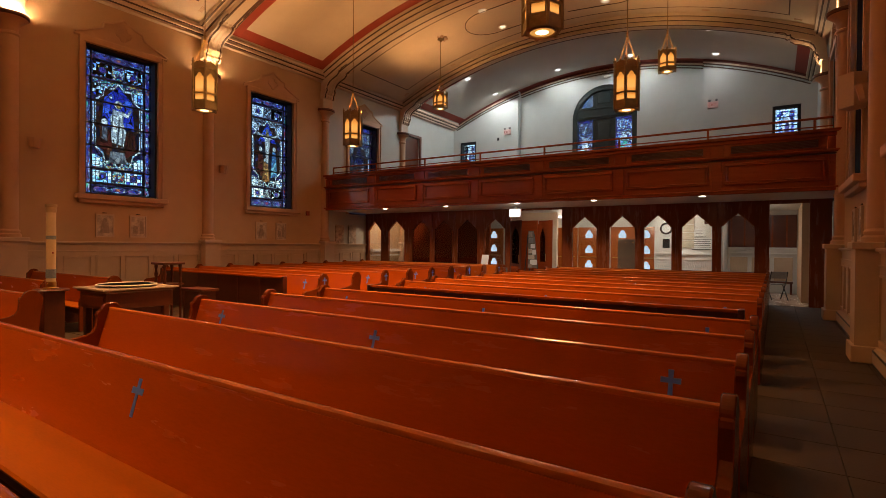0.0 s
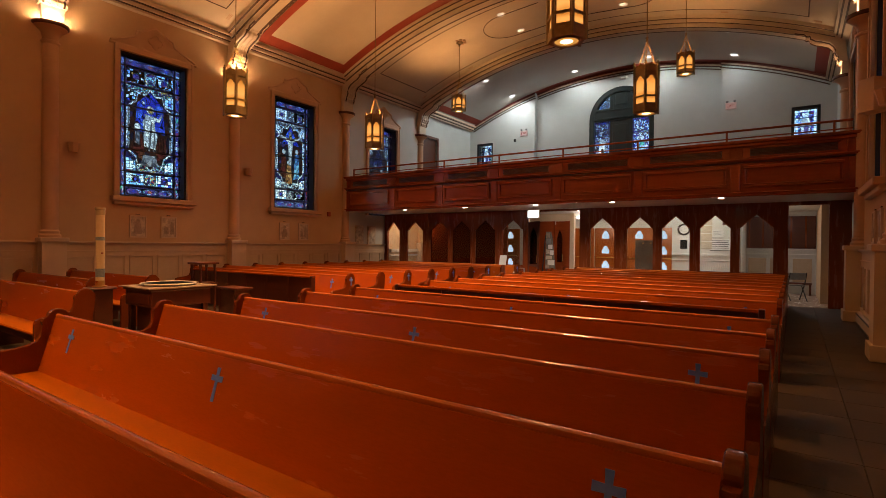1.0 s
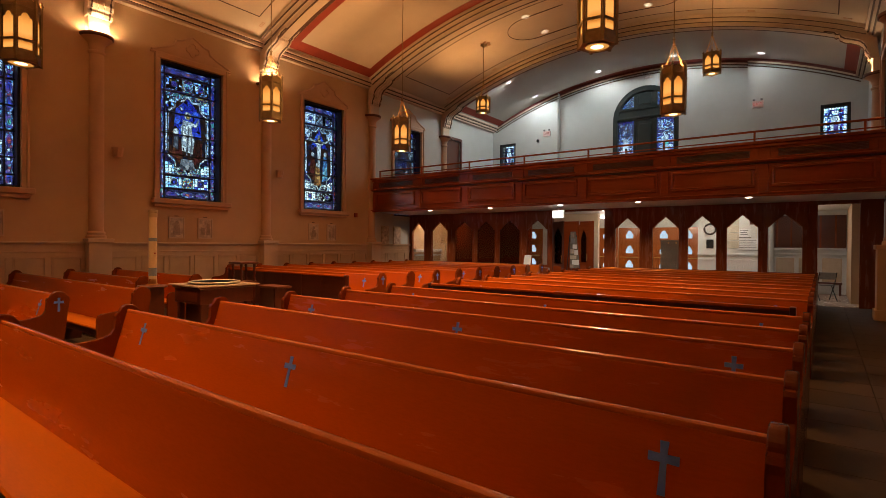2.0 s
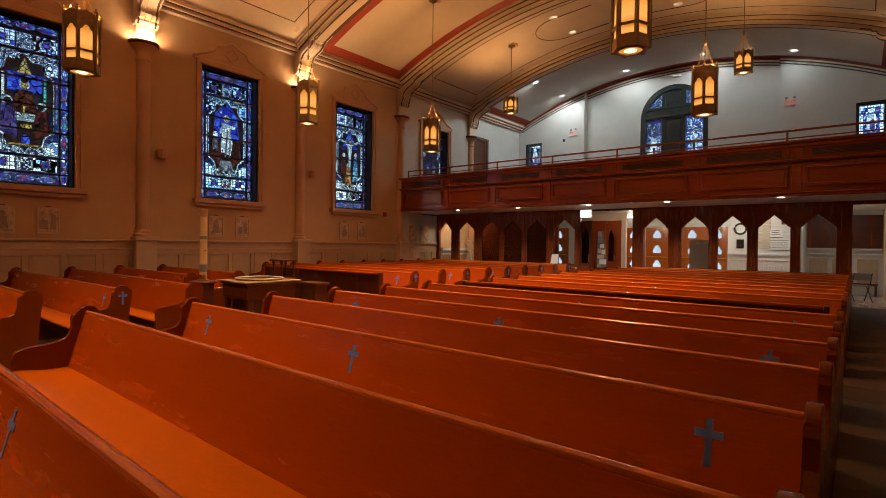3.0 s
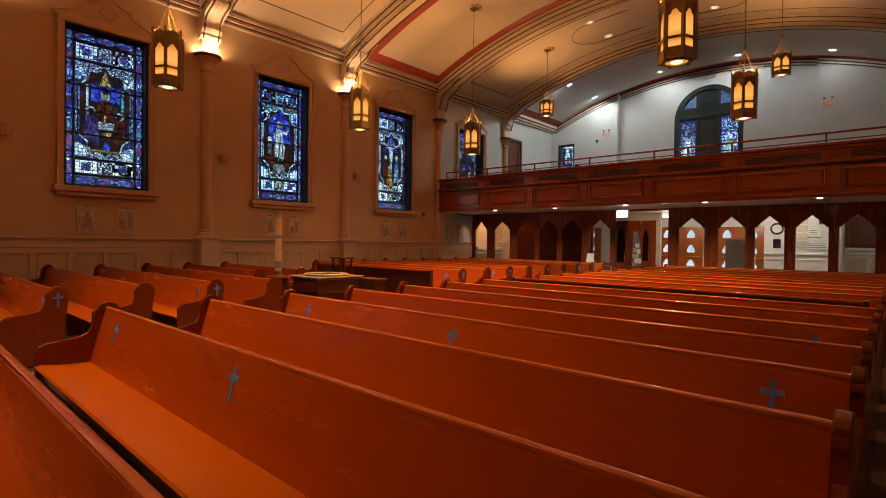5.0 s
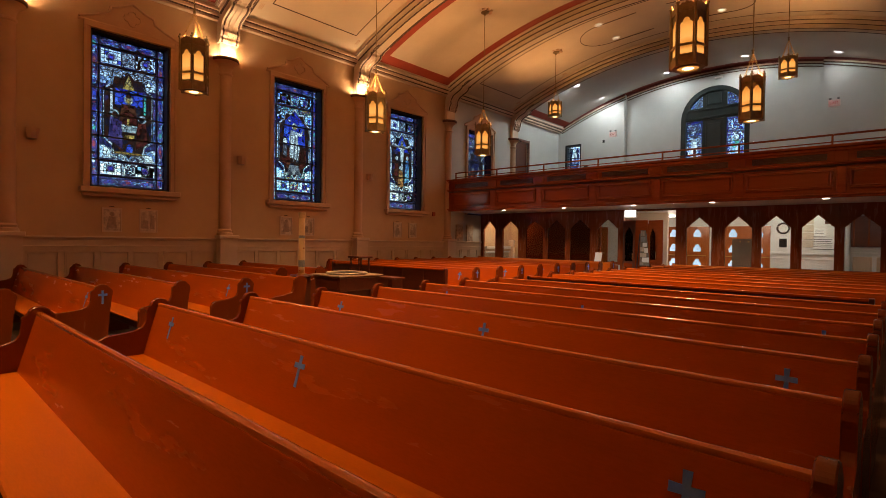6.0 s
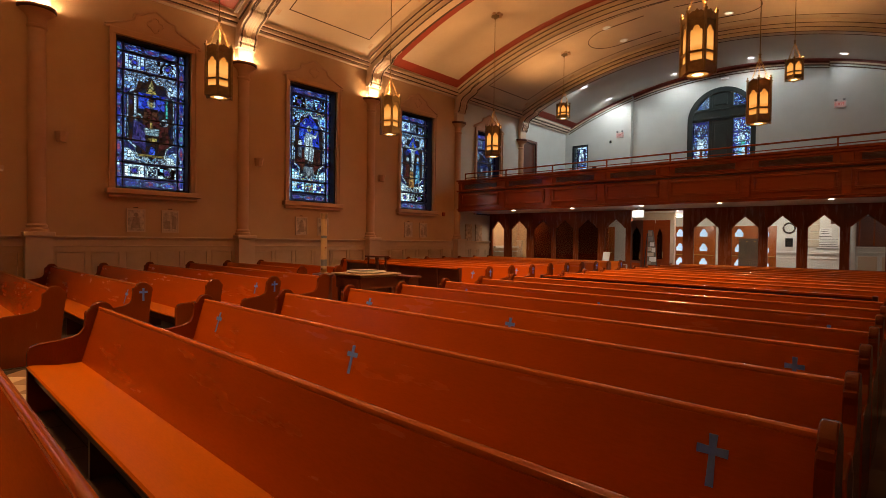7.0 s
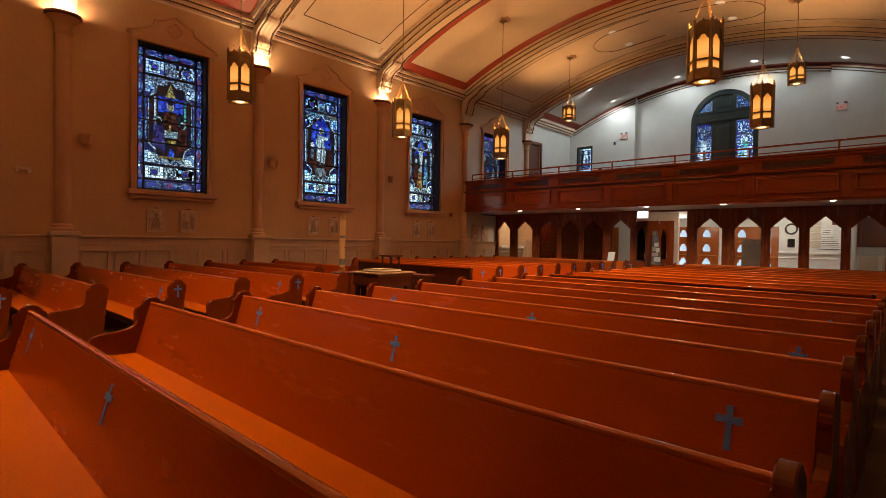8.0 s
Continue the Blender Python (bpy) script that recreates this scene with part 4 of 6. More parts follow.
for s in (-1, 1):
    boxes("upright", [(s * 0.43 - 0.07, s * 0.43 + 0.07, -0.05, 0.07, AZ0 + 0.1, AZS + 1.1)], M_GREEN, bw)
    y0, y1 = sorted((s * 0.48, s * (AW - 0.14)))
    xm = s * 0.87
    rr = AW - 0.15
    a1, a0 = math.acos(0.48 / rr), math.asin(0.50 / rr)
    fan = [(s * 0.48, AZS + 0.50)] + [(s * rr * math.cos(a0 + (a1 - a0) * i / 8), AZS + rr * math.sin(a0 + (a1 - a0) * i / 8)) for i in range(9)]
    glaze(bw, [("border_glass", rect(y0, y1, AZ0 + 0.14, AZS - 0.06), G_BORDER_DEEP),
               ("patterned_glass", rect(y0 + 0.08, y1 - 0.08, AZS - 0.62, AZS - 0.2), G_FIELD),
               ("blue_glass", rect(y0 + 0.08, y1 - 0.08, AZ0 + 0.2, AZS - 0.66), G_FIELD),
               ("robe_glass", [(xm - 0.19, AZ0 + 0.2), (xm + 0.19, AZ0 + 0.2), (xm + 0.12, AZ0 + 1.0), (xm - 0.12, AZ0 + 1.0)], G_PALE if s < 0 else G_GREEN),
               ("sash_glass", [(xm - 0.02, AZ0 + 0.25), (xm + 0.12, AZ0 + 0.25), (xm + 0.08, AZ0 + 0.8), (xm - 0.02, AZ0 + 0.8)], G_RUBY if s < 0 else G_PALE),
               ("round_glass", ell(xm, AZ0 + 1.10, 0.12, 0.14), G_PALE),
               ("fan_glass", fan, G_FIELD)], 0.02, AW - 0.1, AZ0 + 0.1, AZS + 1.3, 0.02, True)
    for z in (AZ0 + 0.5, AZ0 + 0.95, AZ0 + 1.35):
        boxes("glazing_bar", [(min(s * 0.46, s * (AW - 0.1)), max(s * 0.46, s * (AW - 0.1)), 0.0, 0.04, z - 0.012, z + 0.012)], M_IRON, bw)
for k, (a, b) in enumerate(((-13.75, -12.8), (-0.14, 0.74))):
    sw = thing("window_%d" % (14 + k), pose((a + b) / 2, Y1 - 0.1, BWZ0), "small square stained-glass window with black frame", "window", "gallery windows", "structure")
    w, h = (b - a) / 2, BWZ1 - BWZ0
    bm = bmesh.new()
    ring_plate(bm, [(-w, 0), (w, 0), (w, h), (-w, h)], [(-w + 0.1, 0.1), (w - 0.1, 0.1), (w - 0.1, h - 0.1), (-w + 0.1, h - 0.1)], -0.15, 0.05)
    part("window_frame", bm, M_IRON, sw)
    glaze(sw, [("border_glass", rect(-w, w, 0, h), G_WHITE), ("blue_glass", rect(-w + 0.2, w - 0.2, 0.18, h - 0.18), G_BORDER),
               ("robe_glass", ell(0, 0.5 * h, 0.15, 0.36), G_PALE), ("shawl_glass", ell(0.02, 0.42 * h, 0.08, 0.22), G_VIOLET),
               ("round_glass", ell(0, 0.78 * h, 0.09, 0.1), G_ICE)], 0.0, w - 0.1, 0.1, h - 0.1, 0.02, True)
    for j in range(1, 4):
        z = 0.1 + j * (h - 0.2) / 4
        boxes("glazing_bar", [(-w + 0.05, w - 0.05, -0.015, 0.02, z - 0.012, z + 0.012)], M_IRON, sw)

# ---- arched line along the back wall ----
bl = thing("trim_back_arch", Matrix(), "dark painted lines and red band following the vault on the back wall", "trim", kind="structure")
for r0, r1, mt, nm in ((RAD - 0.10, RAD - 0.02, M_MAROON, "red_band"), (RAD - 0.16, RAD - 0.10, M_TRIM, "fillet"), (RAD - 0.20, RAD - 0.16, M_LINE, "dark_line"), (RAD - 0.30, RAD - 0.27, M_LINE, "dark_line")):
    for a, b, yf in ((-7.6, -4.03, Y1 - PROUD), (-4.03, 4.02, Y1), (4.02, 7.6, Y1 - PROUD)):
        bm = bmesh.new()
        arc_solid(bm, yf - 0.05, yf - 0.002, r0, r1, a, b, 24)
        part(nm, bm, mt, bl)

# ---- gallery ----
setting("floor_gallery", [(WL, WR, GAL_Y + 0.12, Y1, 2.85, 2.98)], M_DARKWOOD, "dark wooden gallery floor over the porch", "floor")
setting("ceiling_porch", [(WL, WR, GAL_Y + 0.10, Y1, 2.755, 2.848)], M_WHITE_WALL, "white painted soffit under the gallery", "ceiling")

gal = thing("gallery_front", pose(0, GAL_Y, 0), "red mahogany panelled gallery front with mouldings", "balcony", kind="structure")
boxes("body", [(WL, WR, 0.0, 0.12, 2.80, 3.98)], M_GALWOOD, gal)
boxes("base_band", [(WL, WR, -0.05, 0.10, 2.745, 2.80)], M_GALWOOD, gal, bevel=0.01)
boxes("base_bead", [(WL, WR, -0.075, 0.0, 2.80, 2.84)], M_GALWOOD, gal, bevel=0.012)
for z, d, h, mt in ((3.555, 0.085, 0.05, M_GALEDGE), (3.515, 0.05, 0.035, M_DARKWOOD), (3.605, 0.045, 0.02, M_GALWOOD)):
    boxes("middle_mould", [(WL, WR, -d, 0.0, z, z + h)], mt, gal, bevel=0.4 * h)
for z, d, r in ((3.60, 0.085, 0.022), (2.82, 0.075, 0.022), (4.03, 0.10, 0.020)):
    bm = bmesh.new()
    tube(bm, [(WL, -d, z), (WR, -d, z)], r, 10)
    part("long_bead", bm, M_GALEDGE, gal, smooth=True)
boxes("top_mould", [(WL, WR, -0.06, 0.0, 3.90, 3.98)], M_GALWOOD, gal, bevel=0.02)
boxes("cap", [(WL, WR, -0.11, 0.20, 3.98, 4.03)], M_GALEDGE, gal, bevel=0.02)
SX = [-14.0, -11.75, -9.70, -7.66, -5.60, -3.38, -1.16, 1.06]
for x in SX:
    boxes("stile", [(x - 0.10, x + 0.10, -0.035, 0.0, 2.85, 3.51)], M_GALWOOD, gal, bevel=0.012)
    boxes("upper_stile", [(x - 0.14, x + 0.14, -0.035, 0.0, 3.63, 3.89)], M_GALWOOD, gal, bevel=0.012)
for a, b in zip(SX, SX[1:]):
    x0, x1 = a + 0.19, b - 0.19
    boxes("panel", [(x0 + 0.05, x1 - 0.05, -0.03, 0.0, 3.03, 3.39)], M_GALWOOD, gal, bevel=0.014)
    for z0, z1 in ((2.955, 3.01), (3.41, 3.465)):
        boxes("panel_moulding", [(x0 - 0.02, x1 + 0.02, -0.075, 0.0, z0, z1)], M_GALEDGE, gal, bevel=0.02)
    for xa in (x0 - 0.02, x1 - 0.025):
        boxes("panel_moulding", [(xa, xa + 0.045, -0.055, 0.0, 3.01, 3.41)], M_GALWOOD, gal, bevel=0.014)
    for z in (3.02, 3.40):
        bm = bmesh.new()
        tube(bm, [(x0 - 0.02, -0.075, z), (x1 + 0.02, -0.075, z)], 0.018, 10)
        part("moulding_bead", bm, M_GALEDGE, gal, smooth=True)
    # sunk grille with thin dark slats in the upper tier
    g_ = boxes("grille", [(x0 + 0.10, x1 - 0.10, -0.010, 0.0, 3.675, 3.845)], M_DARKWOOD, gal, "dark sunk grille")
    for j in range(5):
        boxes("slat", [(x0 + 0.11, x1 - 0.11, -0.026, -0.010, 3.688 + 0.032 * j, 3.700 + 0.032 * j)], M_DARKWOOD, g_)
    boxes("grille_edge", [(x0 + 0.06, x1 - 0.06, -0.032, 0.0, 3.645, 3.675), (x0 + 0.06, x1 - 0.06, -0.032, 0.0, 3.845, 3.875)], M_GALWOOD, g_, bevel=0.008)

rail = thing("gallery_rail", pose(0, GAL_Y + 0.06, 0), "dark red metal handrail on posts above the gallery front", "rail", kind="structure")
bm = bmesh.new()
tube(bm, [(WL + 0.42, 0, 4.31), (WR - 0.2, 0, 4.31)], 0.026, 10)
part("top_rail", bm, M_GALWOOD, rail, smooth=True)
bm = bmesh.new()
tube(bm, [(WL + 0.42, 0, 4.13), (WR - 0.2, 0, 4.13)], 0.016, 8)
part("lower_rail", bm, M_GALWOOD, rail, smooth=True)
x = WL + 0.44
while x < WR:
    boxes("post", [(x - 0.022, x + 0.022, -0.022, 0.022, 4.03, 4.30)], M_GALWOOD, rail, bevel=0.004)
    x += 2.06
cam_box = thing("small_black_box", pose(-8.0, GAL_Y + 0.1, 4.03), "small black equipment box on the gallery cap", "box")
boxes("case", [(-0.06, 0.06, -0.04, 0.04, 0, 0.11)], M_BLACK, cam_box, bevel=0.01)

# recessed lights under the gallery
for k, x in enumerate((-11.4, -8.88, -6.4, -4.12, -1.48)):
    d = thing("recessed_downlight", pose(x, 14.03, 2.755), "round recessed downlight in the white soffit", "ceiling light", "soffit downlights")
    bm = bmesh.new()
    lathe(bm, [(0.085, -0.012), (0.11, -0.012), (0.115, 0.0), (0.085, 0.0), (0.085, -0.012)], 24)
    part("trim_ring", bm, M_WHITE, d)
    bm = bmesh.new()
    lathe(bm, [(0.0, -0.024), (0.05, -0.022), (0.072, -0.016), (0.078, -0.004)], 24)
    part("lens", bm, M_SOFFIT, d)
    lamp("soffit_lamp", "SPOT", look((x, 14.03, 2.67), (x, 14.6, 0)), UNDER * (0.10 if x > -2 else 0.8), (1.0, 0.86, 0.68), size=0.06, cone=120)

# hanging lit sign
sg = thing("lit_sign", pose(-6.85, 14.9, 2.40), "square white lit sign hanging under the gallery", "sign")
boxes("housing", [(-0.20, 0.20, -0.03, 0.03, 0.0, 0.26)], M_WHITE, sg, bevel=0.01)
boxes("face", [(-0.185, 0.185, -0.036, -0.031, 0.015, 0.245)], M_EXIT_LIT, sg)
boxes("stem", [(-0.02, 0.02, -0.02, 0.02, 0.26, 0.355)], M_WHITE, sg)

# ---- glazed screen under the gallery ----
def light_outline(half, z0, zs, za):
    h = [(half, z0), (half, zs), (half * 0.86, zs + 0.03), (half * 0.72, zs + 0.10), (half * 0.55, zs + 0.17), (half * 0.28, za - 0.10)]
    return [(-half, z0)] + h + [(0, za)] + [(-x_, z) for x_, z in h[:0:-1]]


LIGHTS = [(-14.02, -13.35), (-12.98, -12.16), (-11.80, -10.95), (-10.75, -9.95), (-9.75, -8.90), (-8.62, -7.80),
          (-5.44, -4.65), (-4.28, -3.50), (-3.26, -2.49), (-2.23, -1.45), (-1.24, -0.44)]
screen = thing("porch_screen", pose(0, SCR_Y, 0), "dark mahogany glazed screen with pointed lights", "screen", kind="structure")
ZB, ZS, ZA, ZT = 0.84, 2.08, 2.44, 2.755
for a, b in LIGHTS:
    c, half = (a + b) / 2, (b - a) / 2
    bm = bmesh.new()
    o = light_outline(half, ZB, ZS, ZA)
    w = half + 0.09
    outer = [(-w, ZB - 0.1)] + [(w, ZB - 0.1), (w, ZS), (w, ZS + 0.2), (w, ZT), (half * 0.6, ZT), (half * 0.3, ZT), (0, ZT), (-half * 0.3, ZT), (-half * 0.6, ZT), (-w, ZT), (-w, ZS + 0.2), (-w, ZS)]
    ring_plate(bm, [(c + u, v) for u, v in outer], [(c + u, v) for u, v in o], -0.05, 0.05)
    pf_ = part("pointed_frame", bm, M_SCREEN, screen)
    bm = bmesh.new()
    tube(bm, [(c + u, -0.05, v) for u, v in o], 0.012, 5, True)
    part("frame_bead", bm, M_SCREEN, pf_)
    bm = bmesh.new()
    prism(bm, [(c + u, v) for u, v in o], -0.004, 0.004)
    g = part("pane", bm, M_SMOKE if -11.9 < a < -8.8 else M_GLASS, pf_)
    g.visible_shadow = False
    boxes("lower_panel", [(c - half, c + half, -0.03, 0.03, 0.10, ZB - 0.12)], M_SCREEN, screen, bevel=0.01)
posts = [(WL, LIGHTS[0][0] - 0.09)]
for (a, b), (c, d) in zip(LIGHTS, LIGHTS[1:]):
    if c - b < 1.0:
        posts.append((b + 0.09, c - 0.09))
posts += [(LIGHTS[5][1] + 0.09, -7.60), (-5.78, LIGHTS[6][0] - 0.09), (LIGHTS[10][1] + 0.09, -0.12), (0.745, WR - 0.02)]
for a, b in posts:
    if b - a > 0.004:
        boxes("post", [(a, b, -0.065, 0.065, 0.0, ZT)], M_SCREEN, screen, bevel=0.006)
boxes("sill_rail", [(WL, -7.62, -0.045, 0.045, 0.0, 0.10), (-5.75, -0.14, -0.045, 0.045, 0.0, 0.10)], M_SCREEN, screen)
boxes("header", [(-7.60, -5.78, -0.06, 0.06, 2.69, ZT), (-0.12, 0.745, -0.06, 0.06, 2.66, ZT)], M_SCREEN, screen)

# ---- porch behind the screen ----
setting("floor_porch", [(-8.7, WR, SCR_Y - 0.05, Y1, -0.1, 0.004)], M_SLAB, "rose-grey stone floor of the porch", "floor")
setting("wall_porch_partition", [(-3.42, -1.50, 18.6, 18.75, 0, 2.755)], M_WHITE_WALL, "white partition wall inside the porch", "wall")
setting("wall_porch_dado", [(-1.50, 0.62, 20.6, 20.75, 0, 2.755)], M_WHITE_WALL, "white porch wall with panelled dado", "wall")
setting("wall_porch_side", [(-1.50, -1.38, 18.75, 20.6, 0, 2.755)], M_WHITE_WALL, "white return wall inside the porch", "wall")
setting("wall_porch_jamb", [(0.62, WR, 17.3, 20.75, 0, 2.755)], M_PLASTER, "cream-grey wall end beside the aisle opening", "wall")
# Added backing: its red-brown stands for reflections in the panes; east end is wood.
setting("wall_porch_dark", [(-12.75, -9.05, 17.35, 17.45, 0, 2.755)], M_GALWOOD, "mahogany backing wall behind the screen, partly standing for reflections", "wall")
setting("wall_porch_lining", [(WL, WL + 0.04, SCR_Y + 0.1, 18.4, 0, 2.755)], M_PLASTER, "cream side wall behind the screen", "wall")
setting("wall_porch_west", [(-14.1, -12.75, 18.4, 18.5, 0, 2.755)], M_PLASTER, "cream wall behind the screen", "wall")

dado = thing("dado", Matrix(), "white panelled dado with moulded shelf rail in porch", "wainscot", kind="structure")
boxes("rail", [(-1.38, 0.62, 20.46, 20.6, 1.44, 1.50), (-1.38, 0.62, 20.50, 20.6, 1.28, 1.33)], M_WHITE_WALL, dado, bevel=0.01)
for i in range(3):
    boxes("panel", [(-1.30 + i * 0.64, -0.78 + i * 0.64, 20.56, 20.6, 0.3, 1.18)], M_WAINSCOT, dado, bevel=0.012)
boxes("wood_panel", [(-1.36, 0.60, 20.54, 20.6, 1.52, 2.6)], M_DARKWOOD, dado, "dark wooden panelling")
for x0 in (-1.3, -0.9, -0.5, -0.1, 0.3):
    boxes("batten", [(x0, x0 + 0.05, 20.51, 20.54, 1.53, 2.58)], M_SCREEN, dado)
boxes("stone_course", [(-2.75, -2.2, 18.57, 18.6, 1.48 + 0.26 * i, 1.72 + 0.26 * i) for i in range(4)], M_STONE, dado, "tan stone blocks", bevel=0.012)
boxes("dado_rail", [(-3.42, -1.5, 18.54, 18.6, 1.25, 1.32), (-3.42, -1.5, 18.565, 18.6, 1.08, 1.11)], M_WHITE_WALL, dado, bevel=0.008)
ledge = boxes("white_ledge", [(WL + 0.04, WL + 0.16, 16.4, 18.4, 1.2, 1.32), (WL + 0.04, WL + 0.12, 16.4, 18.4, 1.02, 1.08)], M_WHITE_WALL, dado, bevel=0.01)

# notices, clock ring, stand on the partition
ring = thing("wreath", pose(-3.05, 18.57, 2.12), "dark round wreath on the white wall", "wreath")
bm = bmesh.new()
tube(bm, [(0.17 * math.cos(a * math.pi / 12), 0, 0.17 * math.sin(a * math.pi / 12)) for a in range(24)], 0.032, 7, True)
part("hoop", bm, M_KNEEL, ring, smooth=True)
for k, (x, z, w, h, mt) in enumerate(((-3.05, 1.62, 0.22, 0.30, M_BLACK), (-2.55, 1.55, 0.40, 0.14, M_BLACK), (-1.95, 1.62, 0.60, 0.36, M_WHITE), (-1.78, 2.42, 0.26, 0.34, M_DARKWOOD), (-2.05, 1.98, 0.34, 0.26, M_WHITE))):
    nb = thing("notice", pose(x, 18.6, z), ("dark framed notice on white wall", "white paper notice on white wall")[mt == M_WHITE], "notice", "porch notices")
    boxes("sheet", [(-w / 2, w / 2, -0.02, 0, -h / 2, h / 2)], mt, nb, bevel=0.004)
    if mt == M_WHITE:
        boxes("text_bars", [(-w / 2 + 0.05, w / 2 - 0.06 - 0.03 * (j % 2), -0.023, -0.02, h / 2 - 0.06 - 0.06 * j, h / 2 - 0.045 - 0.06 * j) for j in range(int(h / 0.07))], M_BLACK, nb)
        boxes("frame_edge", [(-w / 2 - 0.01, w / 2 + 0.01, -0.025, 0, -h / 2 - 0.02, -h / 2 - 0.004)], M_BLACK, nb)

# street doors with lit openings
def street_door():
    d = new("street_door")
    slab = boxes("leaf", [(-0.50, 0.50, -0.06, 0.0, 0.0, 2.35)], M_DOORWOOD, d, bevel=0.006)
    for z in (0.70, 1.37, 2.04):
        bm = bmesh.new()
        q = [(-0.16, z - 0.17), (0.16, z - 0.17), (0.16, z - 0.08)]
        q += [(0.095 + 0.075 * math.cos(radians(t)), z - 0.03 + 0.075 * math.sin(radians(t))) for t in (-20, 15, 50, 85)]
        q += [(0.10 * math.cos(radians(t)), z + 0.08 + 0.10 * math.sin(radians(t))) for t in (-5, 25, 60, 90, 120, 155, 185)]
        q += [(-0.095 + 0.075 * math.cos(radians(t)), z - 0.03 + 0.075 * math.sin(radians(t))) for t in (95, 130, 165, 200)]
        q += [(-0.16, z - 0.08)]
        prism(bm, q, -0.075, -0.062)
        part("trefoil_pane", bm, M_DAY, slab, "trefoil pane bright with daylight")
        boxes("door_rail", [(-0.46, 0.46, -0.072, -0.06, z - 0.40, z - 0.30)], M_DOORWOOD, slab, bevel=0.004)
    bm = bmesh.new()
    tube(bm, [(-0.40, -0.11, 1.02), (0.40, -0.11, 1.02)], 0.018, 8)
    part("push_bar", bm, M_GOLD, slab, "brass push bar", smooth=True)
    return d


sd = street_door()
sd.matrix_basis = pose(-8.08, Y1 - 0.01, 0)
tagged(sd, "golden oak street door with trefoil panes, closed", "door", "street doors")
for x in (-11.84, -7.04, -5.58, -4.60):
    copy_thing(sd, pose(x, Y1 - 0.01, 0))

# open leaves at the way through the screen
def leaf(mx, w, glassy, label):
    d = thing("screen_door", mx, label, "door", "open screen doors")
    half = w / 2 - 0.09
    o = [(w / 2 + u, v) for u, v in light_outline(half, 0.9, 1.84, 2.16)]
    top = [(w, 0.02), (w, 1.84), (w, 2.0), (w, 2.34), (w * 0.8, 2.34), (w * 0.65, 2.34), (w / 2, 2.34), (w * 0.35, 2.34), (w * 0.2, 2.34), (0, 2.34), (0, 2.0), (0, 1.84)]
    bm = bmesh.new()
    ring_plate(bm, [(0, 0.02)] + top, o, -0.022, 0.022)
    fr_ = part("leaf_frame", bm, M_DARKWOOD if glassy else M_GALWOOD, d)
    boxes("kick_panel", [(0.11, w - 0.11, -0.03, -0.022, 0.2, 0.82)], M_GALWOOD, d, bevel=0.004)
    bm = bmesh.new()
    prism(bm, o, -0.003, 0.003)
    g_ = part("pane", bm, M_GLASS if glassy else M_SMOKE, d)
    g_.visible_shadow = False
    bm = bmesh.new()
    tube(bm, [(w - 0.06, -0.05, 0.95), (w - 0.06, -0.05, 1.2)], 0.012, 6)
    part("handle", bm, M_GOLD, fr_, "brass pull handle")
    return d


leaf(pose(-7.58, SCR_Y - 0.08, 0, 0, 0, -40), 0.80, True, "dark-framed glazed door standing open into the nave")
setting("wall_porch_lintel", [(-8.7, -6.98, 18.5, 18.62, 2.47, 2.755)], M_TRIM, "cream wall above the inner porch door", "wall")
# The third box is an added backing that makes the door glass look dark.
setting("wall_porch_inner", [(-8.7, -7.62, 18.5, 18.62, 0, 2.47), (-7.20, -6.98, 18.5, 18.62, 0, 2.47), (-7.62, -7.20, 18.66, 18.70, 0, 2.47)], M_GALWOOD, "mahogany inner porch wall with added dark backing behind a door", "wall")
setting("wall_porch_post", [(-6.98, -6.82, 18.46, 18.62, 0, 2.755)], M_TRIM, "cream post beside the inner porch door", "wall")
leaf(pose(-7.61, 18.56, 0), 0.40, False, "red mahogany door closed in the inner porch wall")

easel = thing("poster_easel", pose(-7.12, 16.85, 0, 0, 0, 35), "easel with a tall collage of papers", "easel")
for sx in (-0.22, 0.22):
    bm = bmesh.new()
    tube(bm, [(sx * 1.3, 0.0, 0), (sx * 0.5, 0.12, 1.9)], 0.018, 6)
    part("leg", bm, M_BLACK, easel)
bm = bmesh.new()
tube(bm, [(0, 0.5, 0), (0, 0.12, 1.8)], 0.018, 6)
part("leg", bm, M_BLACK, easel)
bm = bmesh.new()
prism(bm, [(-0.14, 0.72), (0.20, 0.72), (0.15, 1.45), (0.06, 2.02), (-0.12, 2.02)], -0.02, 0.0)
part("board", bm, M_BOARD, easel, "grey-brown display board")
for k, (a, z, w, h, mt) in enumerate(((-0.05, 1.90, 0.13, 0.18, M_PLAQUE_DARK), (-0.03, 1.69, 0.16, 0.18, M_STEEL), (0.03, 1.49, 0.15, 0.15, M_WHITE), (-0.06, 1.32, 0.13, 0.15, M_PLAQUE), (0.08, 1.28, 0.13, 0.17, M_WHITE), (-0.02, 1.11, 0.22, 0.13, M_STONE), (0.06, 0.93, 0.24, 0.18, M_WHITE), (-0.07, 0.80, 0.13, 0.12, M_PLAQUE_DARK))):
    boxes("sheet", [(a - w / 2, a + w / 2, -0.026 - 0.001 * k, -0.021, z - h / 2, z + h / 2)], mt, easel)
et = thing("easel_stand", pose(-4.0, 17.6, 0), "black metal easel standing behind the glass", "easel")
for p0, p1 in (((-0.32, 0, 0), (-0.06, 0.1, 1.6)), ((0.32, 0, 0), (0.06, 0.1, 1.6)), ((0, 0.5, 0), (0, 0.12, 1.6))):
    bm = bmesh.new()
    tube(bm, [p0, p1], 0.022, 6)
    part("leg", bm, M_BLACK, et)
